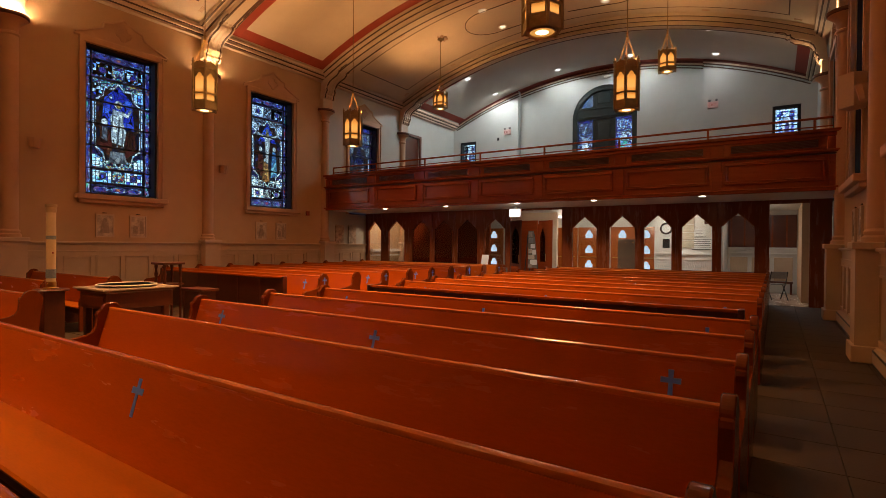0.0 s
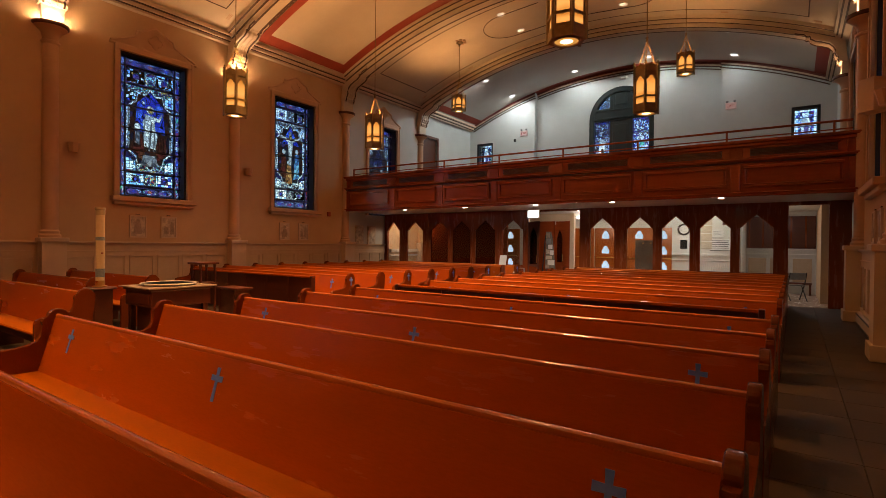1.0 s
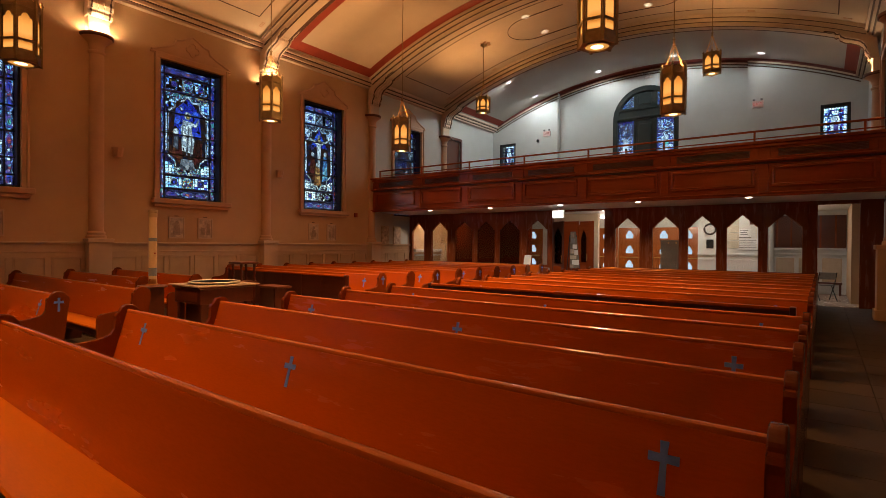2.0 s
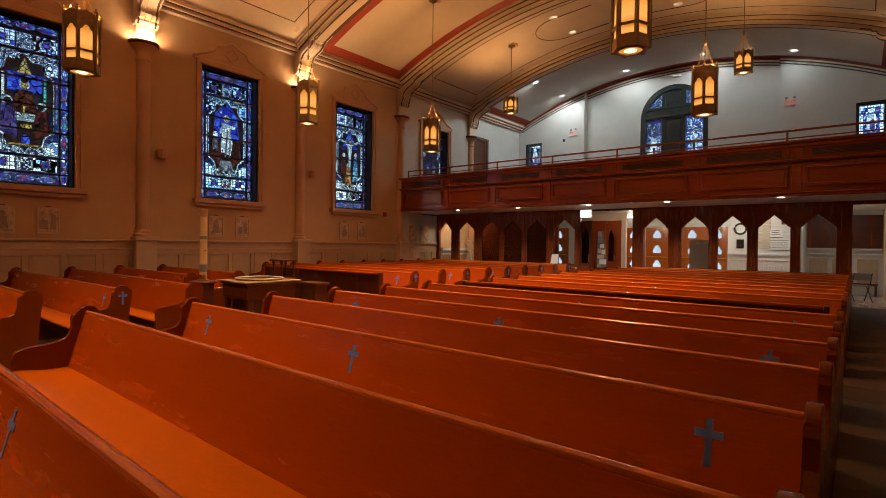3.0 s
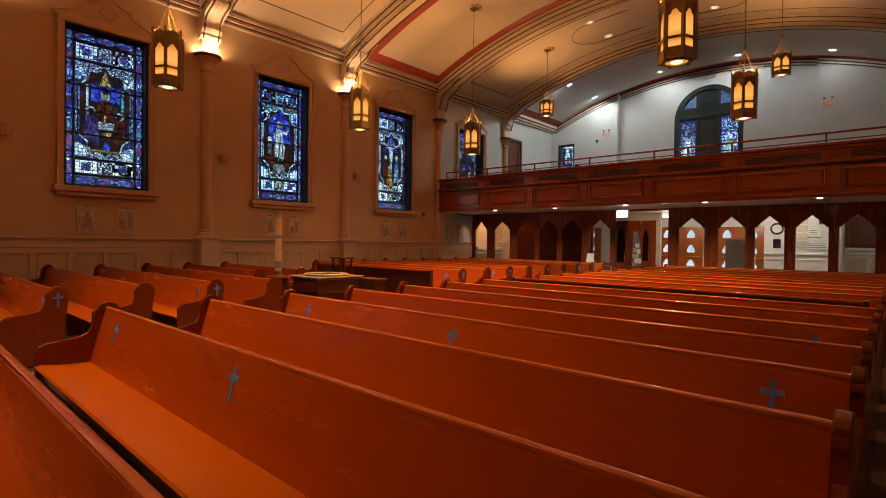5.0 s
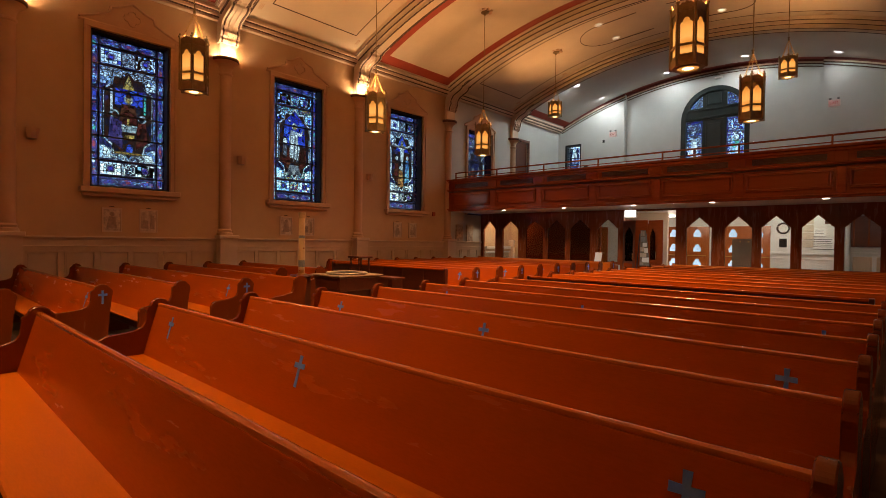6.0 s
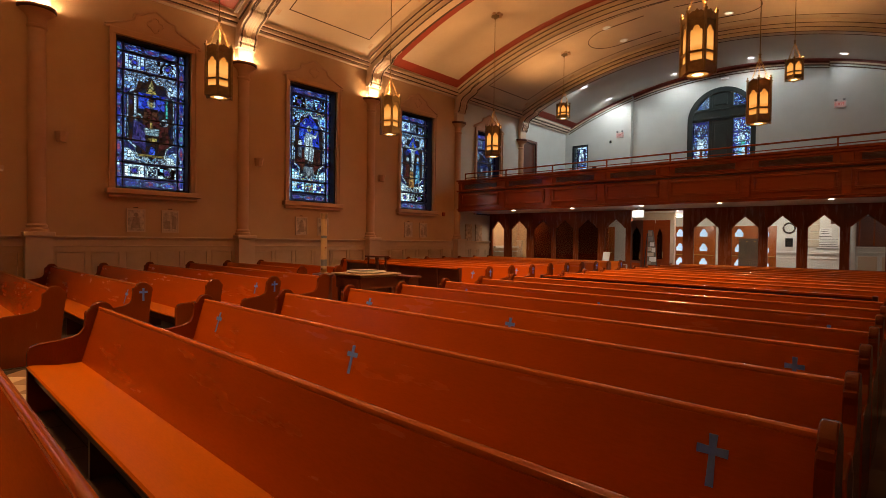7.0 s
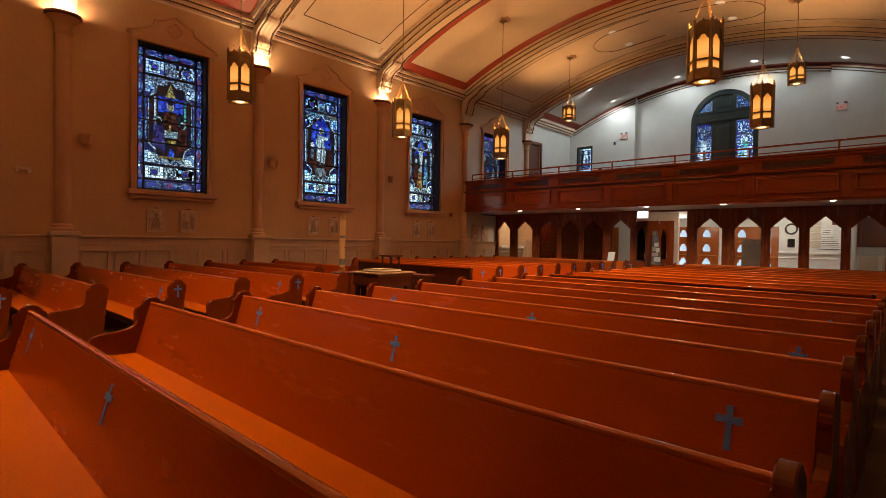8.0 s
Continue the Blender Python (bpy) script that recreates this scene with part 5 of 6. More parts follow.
boxes("tray", [(-0.28, 0.28, -0.06, 0.05, 0.55, 0.58)], M_BLACK, et)
boxes("board", [(-0.37, 0.37, -0.03, -0.01, 0.58, 1.74)], M_BOARD, et, "plain grey-brown board", bevel=0.004)
for sx in (-0.12, 0.12):
    boxes("clip", [(sx - 0.02, sx + 0.02, -0.05, -0.03, 1.62, 1.66)], M_GOLD, et)

fc = thing("folding_chair", pose(0.05, 18.0, 0, 0, 0, 200), "black metal folding chair standing in the porch", "chair")
for sx in (-0.21, 0.21):
    bm = bmesh.new()
    tube(bm, [(sx, -0.25, 0), (sx, 0.1, 0.5), (sx, 0.22, 0.82)], 0.014, 6)
    part("leg", bm, M_BLACK, fc)
    bm = bmesh.new()
    tube(bm, [(sx, 0.28, 0), (sx, -0.15, 0.46)], 0.014, 6)
    part("leg", bm, M_BLACK, fc)
boxes("seat", [(-0.2, 0.2, -0.2, 0.18, 0.44, 0.47)], M_STEEL, fc, bevel=0.01)
boxes("backrest", [(-0.2, 0.2, 0.17, 0.20, 0.62, 0.82)], M_STEEL, fc, bevel=0.008)
lowb = thing("low_bench", pose(0.0, 20.1, 0), "low dark bench against the porch dado", "bench")
boxes("seat", [(-0.7, 0.5, -0.18, 0.18, 0.36, 0.42)], M_DARKWOOD, lowb, bevel=0.01)
boxes("side", [(-0.68, -0.62, -0.16, 0.16, 0, 0.36)], M_DARKWOOD, lowb)
boxes("side", [(0.42, 0.48, -0.16, 0.16, 0, 0.36)], M_DARKWOOD, lowb)
# The vestibule's ceiling light, plus unseen fixtures added to brighten the porch.
for x, y in ((-4.6, 21.0), (-7.4, 20.6), (-2.6, 17.5), (-13.2, 17.0), (-5.45, 17.4), (-0.5, 18.6)):
    pl = thing("porch_ceiling_light", pose(x, y, 2.755), "flat white ceiling light set to brighten the porch", "ceiling light", "porch lights")
    bm = bmesh.new()
    lathe(bm, [(0.17, -0.05), (0.19, -0.04), (0.19, 0.0), (0.0, 0.0)], 20)
    part("rim", bm, M_WHITE, pl)
    bm = bmesh.new()
    lathe(bm, [(0.0, -0.056), (0.165, -0.054)], 20)
    part("diffuser", bm, M_DOWN_COOL, pl)
    lamp("porch_fill_lamp", "POINT", look((x, y, 2.60), (x, y, 0)), PORCH * (0.32 if x < -12 else 0.03 if x > -1 else 0.24 if x > -3 else 0.42 if y < 18 else 0.36), (1.0, 0.58, 0.28) if x < -12 else (1.0, 0.86, 0.68), size=0.12, cone=165)

# ---- gallery door, signs ----
gd = thing("gallery_door", pose(WL, 0, 0), "dark brown wooden gallery door, closed", "door")
boxes("leaf", [(-0.12, -0.06, GALDOOR[0], GALDOOR[1], 3.0, GALDOOR[3])], M_DARKWOOD, gd)
bm = bmesh.new()
ring_plate(bm, [(GALDOOR[0] - 0.12, 3.0), (GALDOOR[1] + 0.12, 3.0), (GALDOOR[1] + 0.12, GALDOOR[3] + 0.12), (GALDOOR[0] - 0.12, GALDOOR[3] + 0.12)],
           [(GALDOOR[0], 3.0), (GALDOOR[1], 3.0), (GALDOOR[1], GALDOOR[3]), (GALDOOR[0], GALDOOR[3])], 0.0, 0.05, "x")
part("door_frame", bm, M_DARKWOOD, gd)


def word(name, text, size, m, material, parent):
    c = bpy.data.curves.new(name, "FONT")
    c.body, c.size, c.align_x, c.align_y, c.extrude = text, size, "CENTER", "CENTER", 0.002
    tmp = new(name + "_curve", c)
    dg = bpy.context.evaluated_depsgraph_get()
    me = bpy.data.meshes.new_from_object(tmp.evaluated_get(dg))
    bpy.data.objects.remove(tmp)
    me.materials.clear()
    me.materials.append(material)
    ob = new(name, me)
    ob.parent = parent
    ob.matrix_basis = m
    return ob


for x, z in ((-11.05, 7.05), (-2.12, 7.12)):
    ex = thing("exit_sign", pose(x, Y1 - PROUD, z), "red and white lit exit sign on grey wall", "sign", "exit signs")
    boxes("housing", [(-0.19, 0.19, -0.06, 0.0, -0.14, 0.12)], M_EXIT_FACE, ex, bevel=0.01)
    word("lettering", "EXIT", 0.15, pose(0, -0.063, -0.01, 90, 0, 0), M_EXIT_RED, ex)
    for sx in (-0.13, 0.13):
        bm = bmesh.new()
        lathe(bm, [(0.02, 0.12), (0.05, 0.15), (0.05, 0.20), (0.0, 0.21)], 12, sx, -0.05)
        part("lamp_head", bm, M_STEEL, ex)
bx = thing("switch_box", pose(-11.55, Y1 - PROUD, 6.75), "small dark box on the grey wall", "switch")
boxes("case", [(-0.05, 0.05, -0.05, 0, -0.07, 0.07)], M_BLACK, bx, bevel=0.008)
sc = thing("security_camera", pose(-6.2, Y1 - 0.0, 9.02), "small white camera above the arched window", "camera unit")
boxes("mount", [(-0.04, 0.04, -0.08, 0, -0.03, 0.05)], M_WHITE, sc)
boxes("barrel", [(-0.25, 0.0, -0.16, -0.06, -0.06, 0.02)], M_WHITE, sc, bevel=0.02)
boxes("speaker_cover", [(-0.35, -0.12, -0.05, 0.0, 0.12, 0.22)], M_STEEL, sc)

# ---- recessed lights in the vault ----
def vault_light(dx, y, material, watts, colour, cone=80, tilt=0.0):
    a = math.asin(dx / RAD)
    d = thing("vault_downlight", pose(XC + dx, y, vault(dx) - 0.004) @ pose(0, 0, 0, 0, math.degrees(a), 0), "round recessed downlight in the vault", "ceiling light", "vault downlights")
    bm = bmesh.new()
    lathe(bm, [(0.115, -0.012), (0.145, -0.012), (0.15, 0.0), (0.115, 0.0), (0.115, -0.012)], 24)
    part("trim_ring", bm, M_WHITE, d)
    bm = bmesh.new()
    lathe(bm, [(0.0, -0.008), (0.115, -0.008)], 24)
    part("lens", bm, material, d)
    if cone > 120:
        lamp("vault_lamp", "SPOT", look((XC + dx, y, vault(dx) - 0.05), (XC + dx, y + 0.6, 0)), watts, colour, size=0.07, cone=cone, blend=0.35)
    else:
        lamp("vault_lamp", "SPOT", look((XC + dx, y, vault(dx) - 0.06), (XC + dx * (1 - 0.25 * tilt), y + tilt, 0)), watts, colour, size=0.10, cone=cone, blend=1.0)


# The group at -2.63 is unseen: added, tilted and weighted to light pew fronts.
for yc, share, cone in ((16.0, 0.45, 90), (6.77, 3.1, 76), (-2.63, 1.5, 72)):
    for dx in (-1.82, 1.82):
        for oy in (-0.75, 0.75):
            vault_light(dx, yc + oy, M_DOWN_WARM, DOWN * share * 0.78 * (0.7 if yc < 0 and dx < 0 else 1.0), HOT, cone, 1.9 if yc < 0 else 0.0)
for dx, y in ((-4.85, 19.5), (4.5, 19.5), (-4.85, 22.1), (-1.75, 22.1), (1.4, 22.1), (4.5, 22.1)):
    vault_light(dx, y, M_DOWN_COOL, BACK * (1.5 if y < 20 else 0.8) * (1.3 if dx < 2 else 0.3), COOL, 172)

# ---- pews ----
PEW_X0, PEW_X1 = -5.50, -0.09
PEW_TURN = -0.8
L_PEW = PEW_X1 - PEW_X0
PEW_H = 0.866


def pew_end_profile():
    """Side view of a bench end: y towards the altar is negative, 0 at the top of the back."""
    p = [(-0.55, 0.0), (-0.55, 0.52), (-0.53, 0.565), (-0.48, 0.59), (-0.30, 0.605), (-0.22, 0.615), (-0.165, 0.64), (-0.135, 0.69), (-0.125, 0.78), (-0.135, 0.815), (-0.125, 0.84), (-0.095, 0.845)]
    p += [(-0.01 + 0.085 * math.cos(radians(t)), 0.845 + 0.075 * math.sin(radians(t))) for t in range(168, 10, -12)]
    p += [(0.10, 0.845), (0.105, 0.81), (0.09, 0.76), (0.075, 0.60), (0.05, 0.30), (0.06, 0.0)]
    return p


def cross_outline(h):
    w, t = h * 0.30, h * 0.078
    zc = h * 0.68
    return [(-t, 0), (t, 0), (t * 0.8, zc - t), (w, zc - t * 1.1), (w, zc + t * 1.1), (t * 0.9, zc + t), (t * 1.1, h), (-t * 1.1, h), (-t * 0.9, zc + t), (-w, zc + t * 1.1), (-w, zc - t * 1.1), (-t * 0.8, zc - t)]


def back_y(z):
    return -0.145 + (z - 0.45) / (PEW_H - 0.45) * 0.115


def pew(crosses, end_cross, L=L_PEW):
    pw = new("pew")
    # back: one inclined board with a rounded cap
    bm = bmesh.new()
    prism(bm, [(back_y(0.345), 0.345), (back_y(PEW_H - 0.02), PEW_H - 0.02), (back_y(PEW_H - 0.02) + 0.035, PEW_H - 0.02), (back_y(0.345) + 0.035, 0.345)], 0.045, L - 0.045, "x")
    rest = part("backrest", bm, M_PEW, pw)
    bm = bmesh.new()
    y0 = back_y(PEW_H) + 0.017
    prism(bm, [(y0 - 0.0185, PEW_H - 0.02), (y0 - 0.0215, PEW_H - 0.010), (y0 - 0.018, PEW_H + 0.003), (y0 - 0.008, PEW_H + 0.010), (y0 + 0.006, PEW_H + 0.010), (y0 + 0.018, PEW_H + 0.003), (y0 + 0.022, PEW_H - 0.012), (y0 + 0.019, PEW_H - 0.02)], 0.05, L - 0.05, "x")
    part("cap_rail", bm, M_CAP, rest, "lighter worn top edge", smooth=True)
    # seat
    bm = bmesh.new()
    prism(bm, [(-0.155, 0.386), (-0.32, 0.388), (-0.51, 0.414), (-0.543, 0.412), (-0.553, 0.399), (-0.545, 0.379), (-0.155, 0.352)], 0.04, L - 0.04, "x")
    part("seat", bm, M_SEAT, pw, smooth=True)
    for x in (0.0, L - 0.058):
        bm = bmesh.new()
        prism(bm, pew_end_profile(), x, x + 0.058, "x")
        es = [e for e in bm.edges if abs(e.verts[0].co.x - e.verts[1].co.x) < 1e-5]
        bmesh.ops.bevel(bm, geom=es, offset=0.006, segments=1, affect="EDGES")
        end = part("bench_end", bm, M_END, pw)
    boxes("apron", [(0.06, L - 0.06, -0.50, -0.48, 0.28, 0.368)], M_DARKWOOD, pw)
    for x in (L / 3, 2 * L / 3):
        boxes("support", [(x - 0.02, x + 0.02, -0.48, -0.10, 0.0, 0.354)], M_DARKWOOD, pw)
    kn = boxes("kneeler", [(0.12, L - 0.12, 0.10, 0.26, 0.12, 0.18)], M_KNEEL, pw, bevel=0.012)
    boxes("kneeler_foot", [(0.3, 0.36, 0.10, 0.26, 0.0, 0.12)], M_DARKWOOD, kn)
    boxes("kneeler_foot", [(L - 0.36, L - 0.3, 0.10, 0.26, 0.0, 0.12)], M_DARKWOOD, kn)
    if crosses:
        for x in (0.52, 2.70, 5.02) if L < 5.6 else (L - 0.5,):
            bm = bmesh.new()
            vs = [bm.verts.new((x + u, back_y(0.595 + v) - 0.0035, 0.595 + v)) for u, v in cross_outline(0.19)]
            vb = [bm.verts.new((v.co.x, v.co.y + 0.003, v.co.z)) for v in vs]
            bm.faces.new(vs)
            bm.faces.new(vb[::-1])
            for i in range(len(vs)):
                bm.faces.new((vs[i], vb[i], vb[(i + 1) % len(vs)], vs[(i + 1) % len(vs)]))
            part("tape_cross", bm, M_BLUE, rest, "blue tape cross")
    if end_cross:
        for x in (L + 0.001,):
            bm = bmesh.new()
            prism(bm, [(-0.01 + u, 0.67 + v) for u, v in cross_outline(0.17)], x, x + 0.003, "x")
            part("tape_cross", bm, M_BLUE, end, "blue tape cross")
    return pw


def row_y(k):
    return -0.32 + 0.955 * k


L_WEST, L_SHORT = 6.0, 3.75
WEST_X1 = -7.48
PEW_LABEL = "varnished orange oak pew with scrolled ends"
protos_pew = {}


def put_pew(kind, length, x1, k):
    """Sets a pew by its east end, on the rows' common slant."""
    s = math.tan(radians(-PEW_TURN))
    m = pose(x1 - length * math.cos(radians(PEW_TURN)), row_y(k) + s * (PEW_X1 - x1 + length), 0, 0, 0, PEW_TURN)
    key = (kind, length)
    if key in protos_pew:
        return copy_thing(protos_pew[key], m)
    ob = pew(kind > 0, kind > 1, length)
    ob.matrix_basis = m
    protos_pew[key] = ob
    return tagged(ob, ("short " if length < 5 else "") + PEW_LABEL + ("", ", blue crosses on back", ", blue crosses")[kind], "pew", "pews in the nave")


for k in range(-5, 17):
    even = k % 2 == 0
    if k != 7:
        put_pew(1 if even else 0, L_PEW, PEW_X1, k)
    if k < 4 or k > 7:
        put_pew(2 if even else 0, L_WEST, WEST_X1, k)
    elif k < 6:
        put_pew(0, L_SHORT, WEST_X1 - L_WEST + L_SHORT, k)

# panelled fronts that stand before the rear pews
for nm, x0, y in (("low_screen", PEW_X0 + 0.10, 6.36), ("low_screen", -12.4, 6.85)):
    pf = thing(nm, pose(x0, y, 0, 0, 0, PEW_TURN), "dark panelled low wooden screen before the rear pews", "screen", "low screens")
    L = L_PEW - 0.24 if x0 > -6 else 4.5
    boxes("board", [(0.03, L - 0.03, -0.015, 0.015, 0.04, 0.83)], M_DARKWOOD, pf)
    boxes("cap", [(0.0, L, -0.03, 0.03, 0.83, 0.87)], M_PEW, pf, bevel=0.008)
    n_ = 6
    for i in range(n_ + 1):
        x = 0.04 + i * (L - 0.08) / n_
        boxes("stile", [(x - 0.04, x + 0.04, -0.028, -0.015, 0.04, 0.83)], M_DARKWOOD, pf, bevel=0.003)
    for x in (0.0, L - 0.06):
        boxes("end_post", [(x, x + 0.06, -0.05, 0.05, 0.0, 0.875)], M_DARKWOOD, pf, bevel=0.01)

# ---- font, candle and small stand in the central aisle ----
font = thing("font_table", pose(-7.93, 3.93, 0), "dark wooden table holding a hammered silver basin", "table")
boxes("tabletop", [(-0.42, 0.42, -0.48, 0.48, 0.81, 0.855)], M_DARKWOOD, font, bevel=0.012)
boxes("top_slab", [(-0.46, 0.46, -0.52, 0.52, 0.845, 0.868)], M_SLAB, font, "pale rose-grey marble slab", bevel=0.006)
boxes("skirt", [(-0.39, 0.39, -0.45, 0.45, 0.58, 0.81)], M_DARKWOOD, font, bevel=0.01)
boxes("drawer_front", [(-0.34, 0.34, -0.465, -0.45, 0.62, 0.77)], M_DARKWOOD, font, bevel=0.006)
boxes("inner_case", [(-0.30, 0.30, -0.32, 0.36, 0.18, 0.58)], M_DARKWOOD, font)
for sx in (-1, 1):
    for sy in (-1, 1):
        boxes("leg", [(sx * 0.33 - 0.04, sx * 0.33 + 0.04, sy * 0.38 - 0.04, sy * 0.38 + 0.04, 0, 0.66)], M_DARKWOOD, font, bevel=0.008)
boxes("shelf", [(-0.33, 0.33, -0.38, 0.38, 0.14, 0.18)], M_DARKWOOD, font)
basin = thing("font_basin", pose(-7.93, 3.93, 0.868), "broad hammered silver basin on the dark table", "basin")
bm = bmesh.new()
lathe(bm, [(0.30, 0.0), (0.35, 0.008), (0.385, 0.02), (0.385, 0.028), (0.34, 0.024), (0.28, 0.012), (0.0, 0.008)], 40)
part("bowl", bm, M_SILVER, basin, smooth=True)
bm = bmesh.new()
lathe(bm, [(0.38, 0.026), (0.398, 0.031), (0.38, 0.040), (0.365, 0.031), (0.38, 0.026)], 40)
part("rim", bm, M_SILVER, basin, smooth=True)

cs = thing("candle_stand", pose(-8.13, 3.06, 0), "dark wooden candle stand with a flat top", "candle stand")
bm = bmesh.new()
lathe(bm, [(0.0, 0.845), (0.20, 0.845), (0.21, 0.86), (0.20, 0.875), (0.0, 0.88)], 24)
part("top", bm, M_DARKWOOD, cs, smooth=True)
bm = bmesh.new()
box(bm, -0.12, 0.12, -0.12, 0.12, 0.06, 0.845, 0.008)
part("pedestal", bm, M_DARKWOOD, cs)
boxes("foot", [(-0.17, 0.17, -0.17, 0.17, 0.0, 0.06)], M_DARKWOOD, cs, bevel=0.008)
pc = thing("paschal_candle", pose(-8.13, 3.06, 0.88), "tall ivory candle with blue bands and brass cap", "candle")
bm = bmesh.new()
lathe(bm, [(0.055, 0.06), (0.055, 1.04), (0.0, 1.04)], 20)
part("wax", bm, M_CANDLE, pc, smooth=True)
bm = bmesh.new()
lathe(bm, [(0.0, 0.0), (0.09, 0.0), (0.09, 0.012), (0.06, 0.02), (0.06, 0.09), (0.056, 0.09)], 20)
part("holder", bm, M_GOLD, pc, "brass holder", smooth=True)
bm = bmesh.new()
lathe(bm, [(0.0565, 1.02), (0.060, 1.03), (0.060, 1.09), (0.068, 1.10), (0.068, 1.13), (0.03, 1.135), (0.0, 1.125)], 20)
part("follower_cap", bm, M_BRASS_PALE, pc, "pale brass follower", smooth=True)
for z0, z1 in ((0.14, 0.26), (0.66, 0.71)):
    bm = bmesh.new()
    lathe(bm, [(0.0555, z0), (0.0575, z0), (0.0575, z1), (0.0555, z1)], 20)
    part("painted_band", bm, M_CANDLE_BLUE, pc, "blue patterned band", smooth=True)
boxes("wax_nail", [(0.04, 0.075, -0.008, 0.008, 0.47, 0.49)], M_RED, pc)

st = thing("small_stand", pose(-9.05, 5.15, 0), "small dark wooden stand with turned posts", "stand")
boxes("top", [(-0.20, 0.20, -0.20, 0.20, 1.12, 1.16)], M_DARKWOOD, st, bevel=0.01)
boxes("middle_shelf", [(-0.18, 0.18, -0.18, 0.18, 0.76, 0.79)], M_DARKWOOD, st, bevel=0.006)
boxes("base", [(-0.18, 0.18, -0.18, 0.18, 0.0, 0.10)], M_DARKWOOD, st, bevel=0.006)
for sx in (-1, 1):
    for sy in (-1, 1):
        bm = bmesh.new()
        lathe(bm, [(0.02, 0.1), (0.02, 0.76), (0.02, 0.79), (0.03, 0.83), (0.018, 0.87), (0.03, 0.95), (0.018, 1.03), (0.028, 1.07), (0.028, 1.12)], 10, sx * 0.14, sy * 0.14)
        part("post", bm, M_DARKWOOD, st, smooth=True)
bn = thing("side_bench", pose(-8.05, 5.1, 0), "low red-brown wooden bench beside the font", "bench")
boxes("seat", [(-0.25, 0.35, -0.16, 0.16, 0.72, 0.76)], M_DARKWOOD, bn, bevel=0.01)
for x in (-0.2, 0.24):
    boxes("side", [(x, x + 0.04, -0.14, 0.14, 0, 0.72)], M_DARKWOOD, bn)

# ---- lanterns ----
def hexpt(r, k):
    return (r * math.cos(radians(60 * k + 30)), r * math.sin(radians(60 * k + 30)))


def lantern(H, R, drop, chain):
    """Six-sided hanging lantern: origin at its bottom rim; drop is the height of the ceiling above it."""
    ln = new("lantern")
    side = R
    split_z = 0.295 * H
    for z0, z1, r in ((0.0, 0.13 * H, R * 1.02), (split_z - 0.012, split_z + 0.025, R * 1.05), (H * 0.80, H * 0.90, R * 1.0)):
        bm = bmesh.new()
        ring_plate(bm, [hexpt(r, k) for k in range(6)], [hexpt(r * 0.90, k) for k in range(6)], z0, z1, "z")
        part("band", bm, M_BRONZE, ln)
    for k in range(6):
        x, y = hexpt(R, k)
        bm = bmesh.new()
        tube(bm, [(x, y, -0.01), (x, y, H * 0.93)], 0.024, 6)
        lathe(bm, [(0.03, H * 0.92), (0.036, H * 0.94), (0.012, H * 0.965), (0.022, H * 0.98), (0.0, H * 1.01)], 8, x, y)
        part("corner_post", bm, M_BRONZE, ln)
        # face k lies between corners k and k+1
        (xa, ya), (xb, yb) = hexpt(R * 0.97, k), hexpt(R * 0.97, k + 1)
        ca, cb = Vector((xa, ya, 0)), Vector((xb, yb, 0))
        mid, u = (ca + cb) / 2, (cb - ca).normalized()
        nrm = mid.normalized()
        hw = side * 0.97 / 2

        def face(nm, poly, off, mt, t=0.008):
            bm = bmesh.new()
            lo = [bm.verts.new(mid + u * p - nrm * off + Vector((0, 0, z))) for p, z in poly]
            hi = [bm.verts.new(mid + u * p - nrm * (off + t) + Vector((0, 0, z))) for p, z in poly]
            m_ = len(poly)
            bm.faces.new(lo)
            bm.faces.new(hi[::-1])
            for i in range(m_):
                bm.faces.new((lo[i], hi[i], hi[(i + 1) % m_], lo[(i + 1) % m_]))
            return part(nm, bm, mt, ln)
        w = hw * 0.70
        zt = H * 0.62
        trefoil = [(-w, split_z + 0.03), (w, split_z + 0.03), (w, zt), (w * 0.85, zt + 0.02), (w * 0.62, zt + 0.022), (w * 0.55, zt + 0.05), (w * 0.3, zt + 0.085), (0, zt + 0.095), (-w * 0.3, zt + 0.085), (-w * 0.55, zt + 0.05), (-w * 0.62, zt + 0.022), (-w * 0.85, zt + 0.02), (-w, zt)]
        face("amber_pane", trefoil, 0.012, M_AMBER)
        face("lower_amber_pane", [(-w, 0.17 * H), (w, 0.17 * H), (w, split_z - 0.012), (-w, split_z - 0.012)], 0.012, M_AMBER)
        face("upper_panel", [(-hw, zt), (-w, zt), (-w * 0.85, zt + 0.02), (-w * 0.62, zt + 0.022), (-w * 0.55, zt + 0.05), (-w * 0.3, zt + 0.085), (0, zt + 0.095), (w * 0.3, zt + 0.085), (w * 0.55, zt + 0.05), (w * 0.62, zt + 0.022), (w * 0.85, zt + 0.02), (w, zt), (hw, zt), (hw, H * 0.90), (-hw, H * 0.90)], 0.006, M_BRONZE)
        face("plinth_panel", [(-hw, 0.13 * H), (hw, 0.13 * H), (hw, 0.17 * H), (-hw, 0.17 * H)], 0.005, M_BRONZE)
        for s in (-1, 1):
            face("edge_strip", [(s * w, 0.05), (s * hw, 0.05), (s * hw, zt), (s * w, zt)], 0.004, M_BRONZE)
        face("cresting", [(-hw * 0.8, H * 0.90), (hw * 0.8, H * 0.90), (hw * 0.5, H * 0.93), (hw * 0.25, H * 0.925), (0, H * 0.965), (-hw * 0.25, H * 0.925), (-hw * 0.5, H * 0.93)], 0.004, M_BRONZE, 0.012)
    bm = bmesh.new()
    prism(bm, [hexpt(R * 0.90, k) for k in range(6)], 0.006, 0.014, "z")
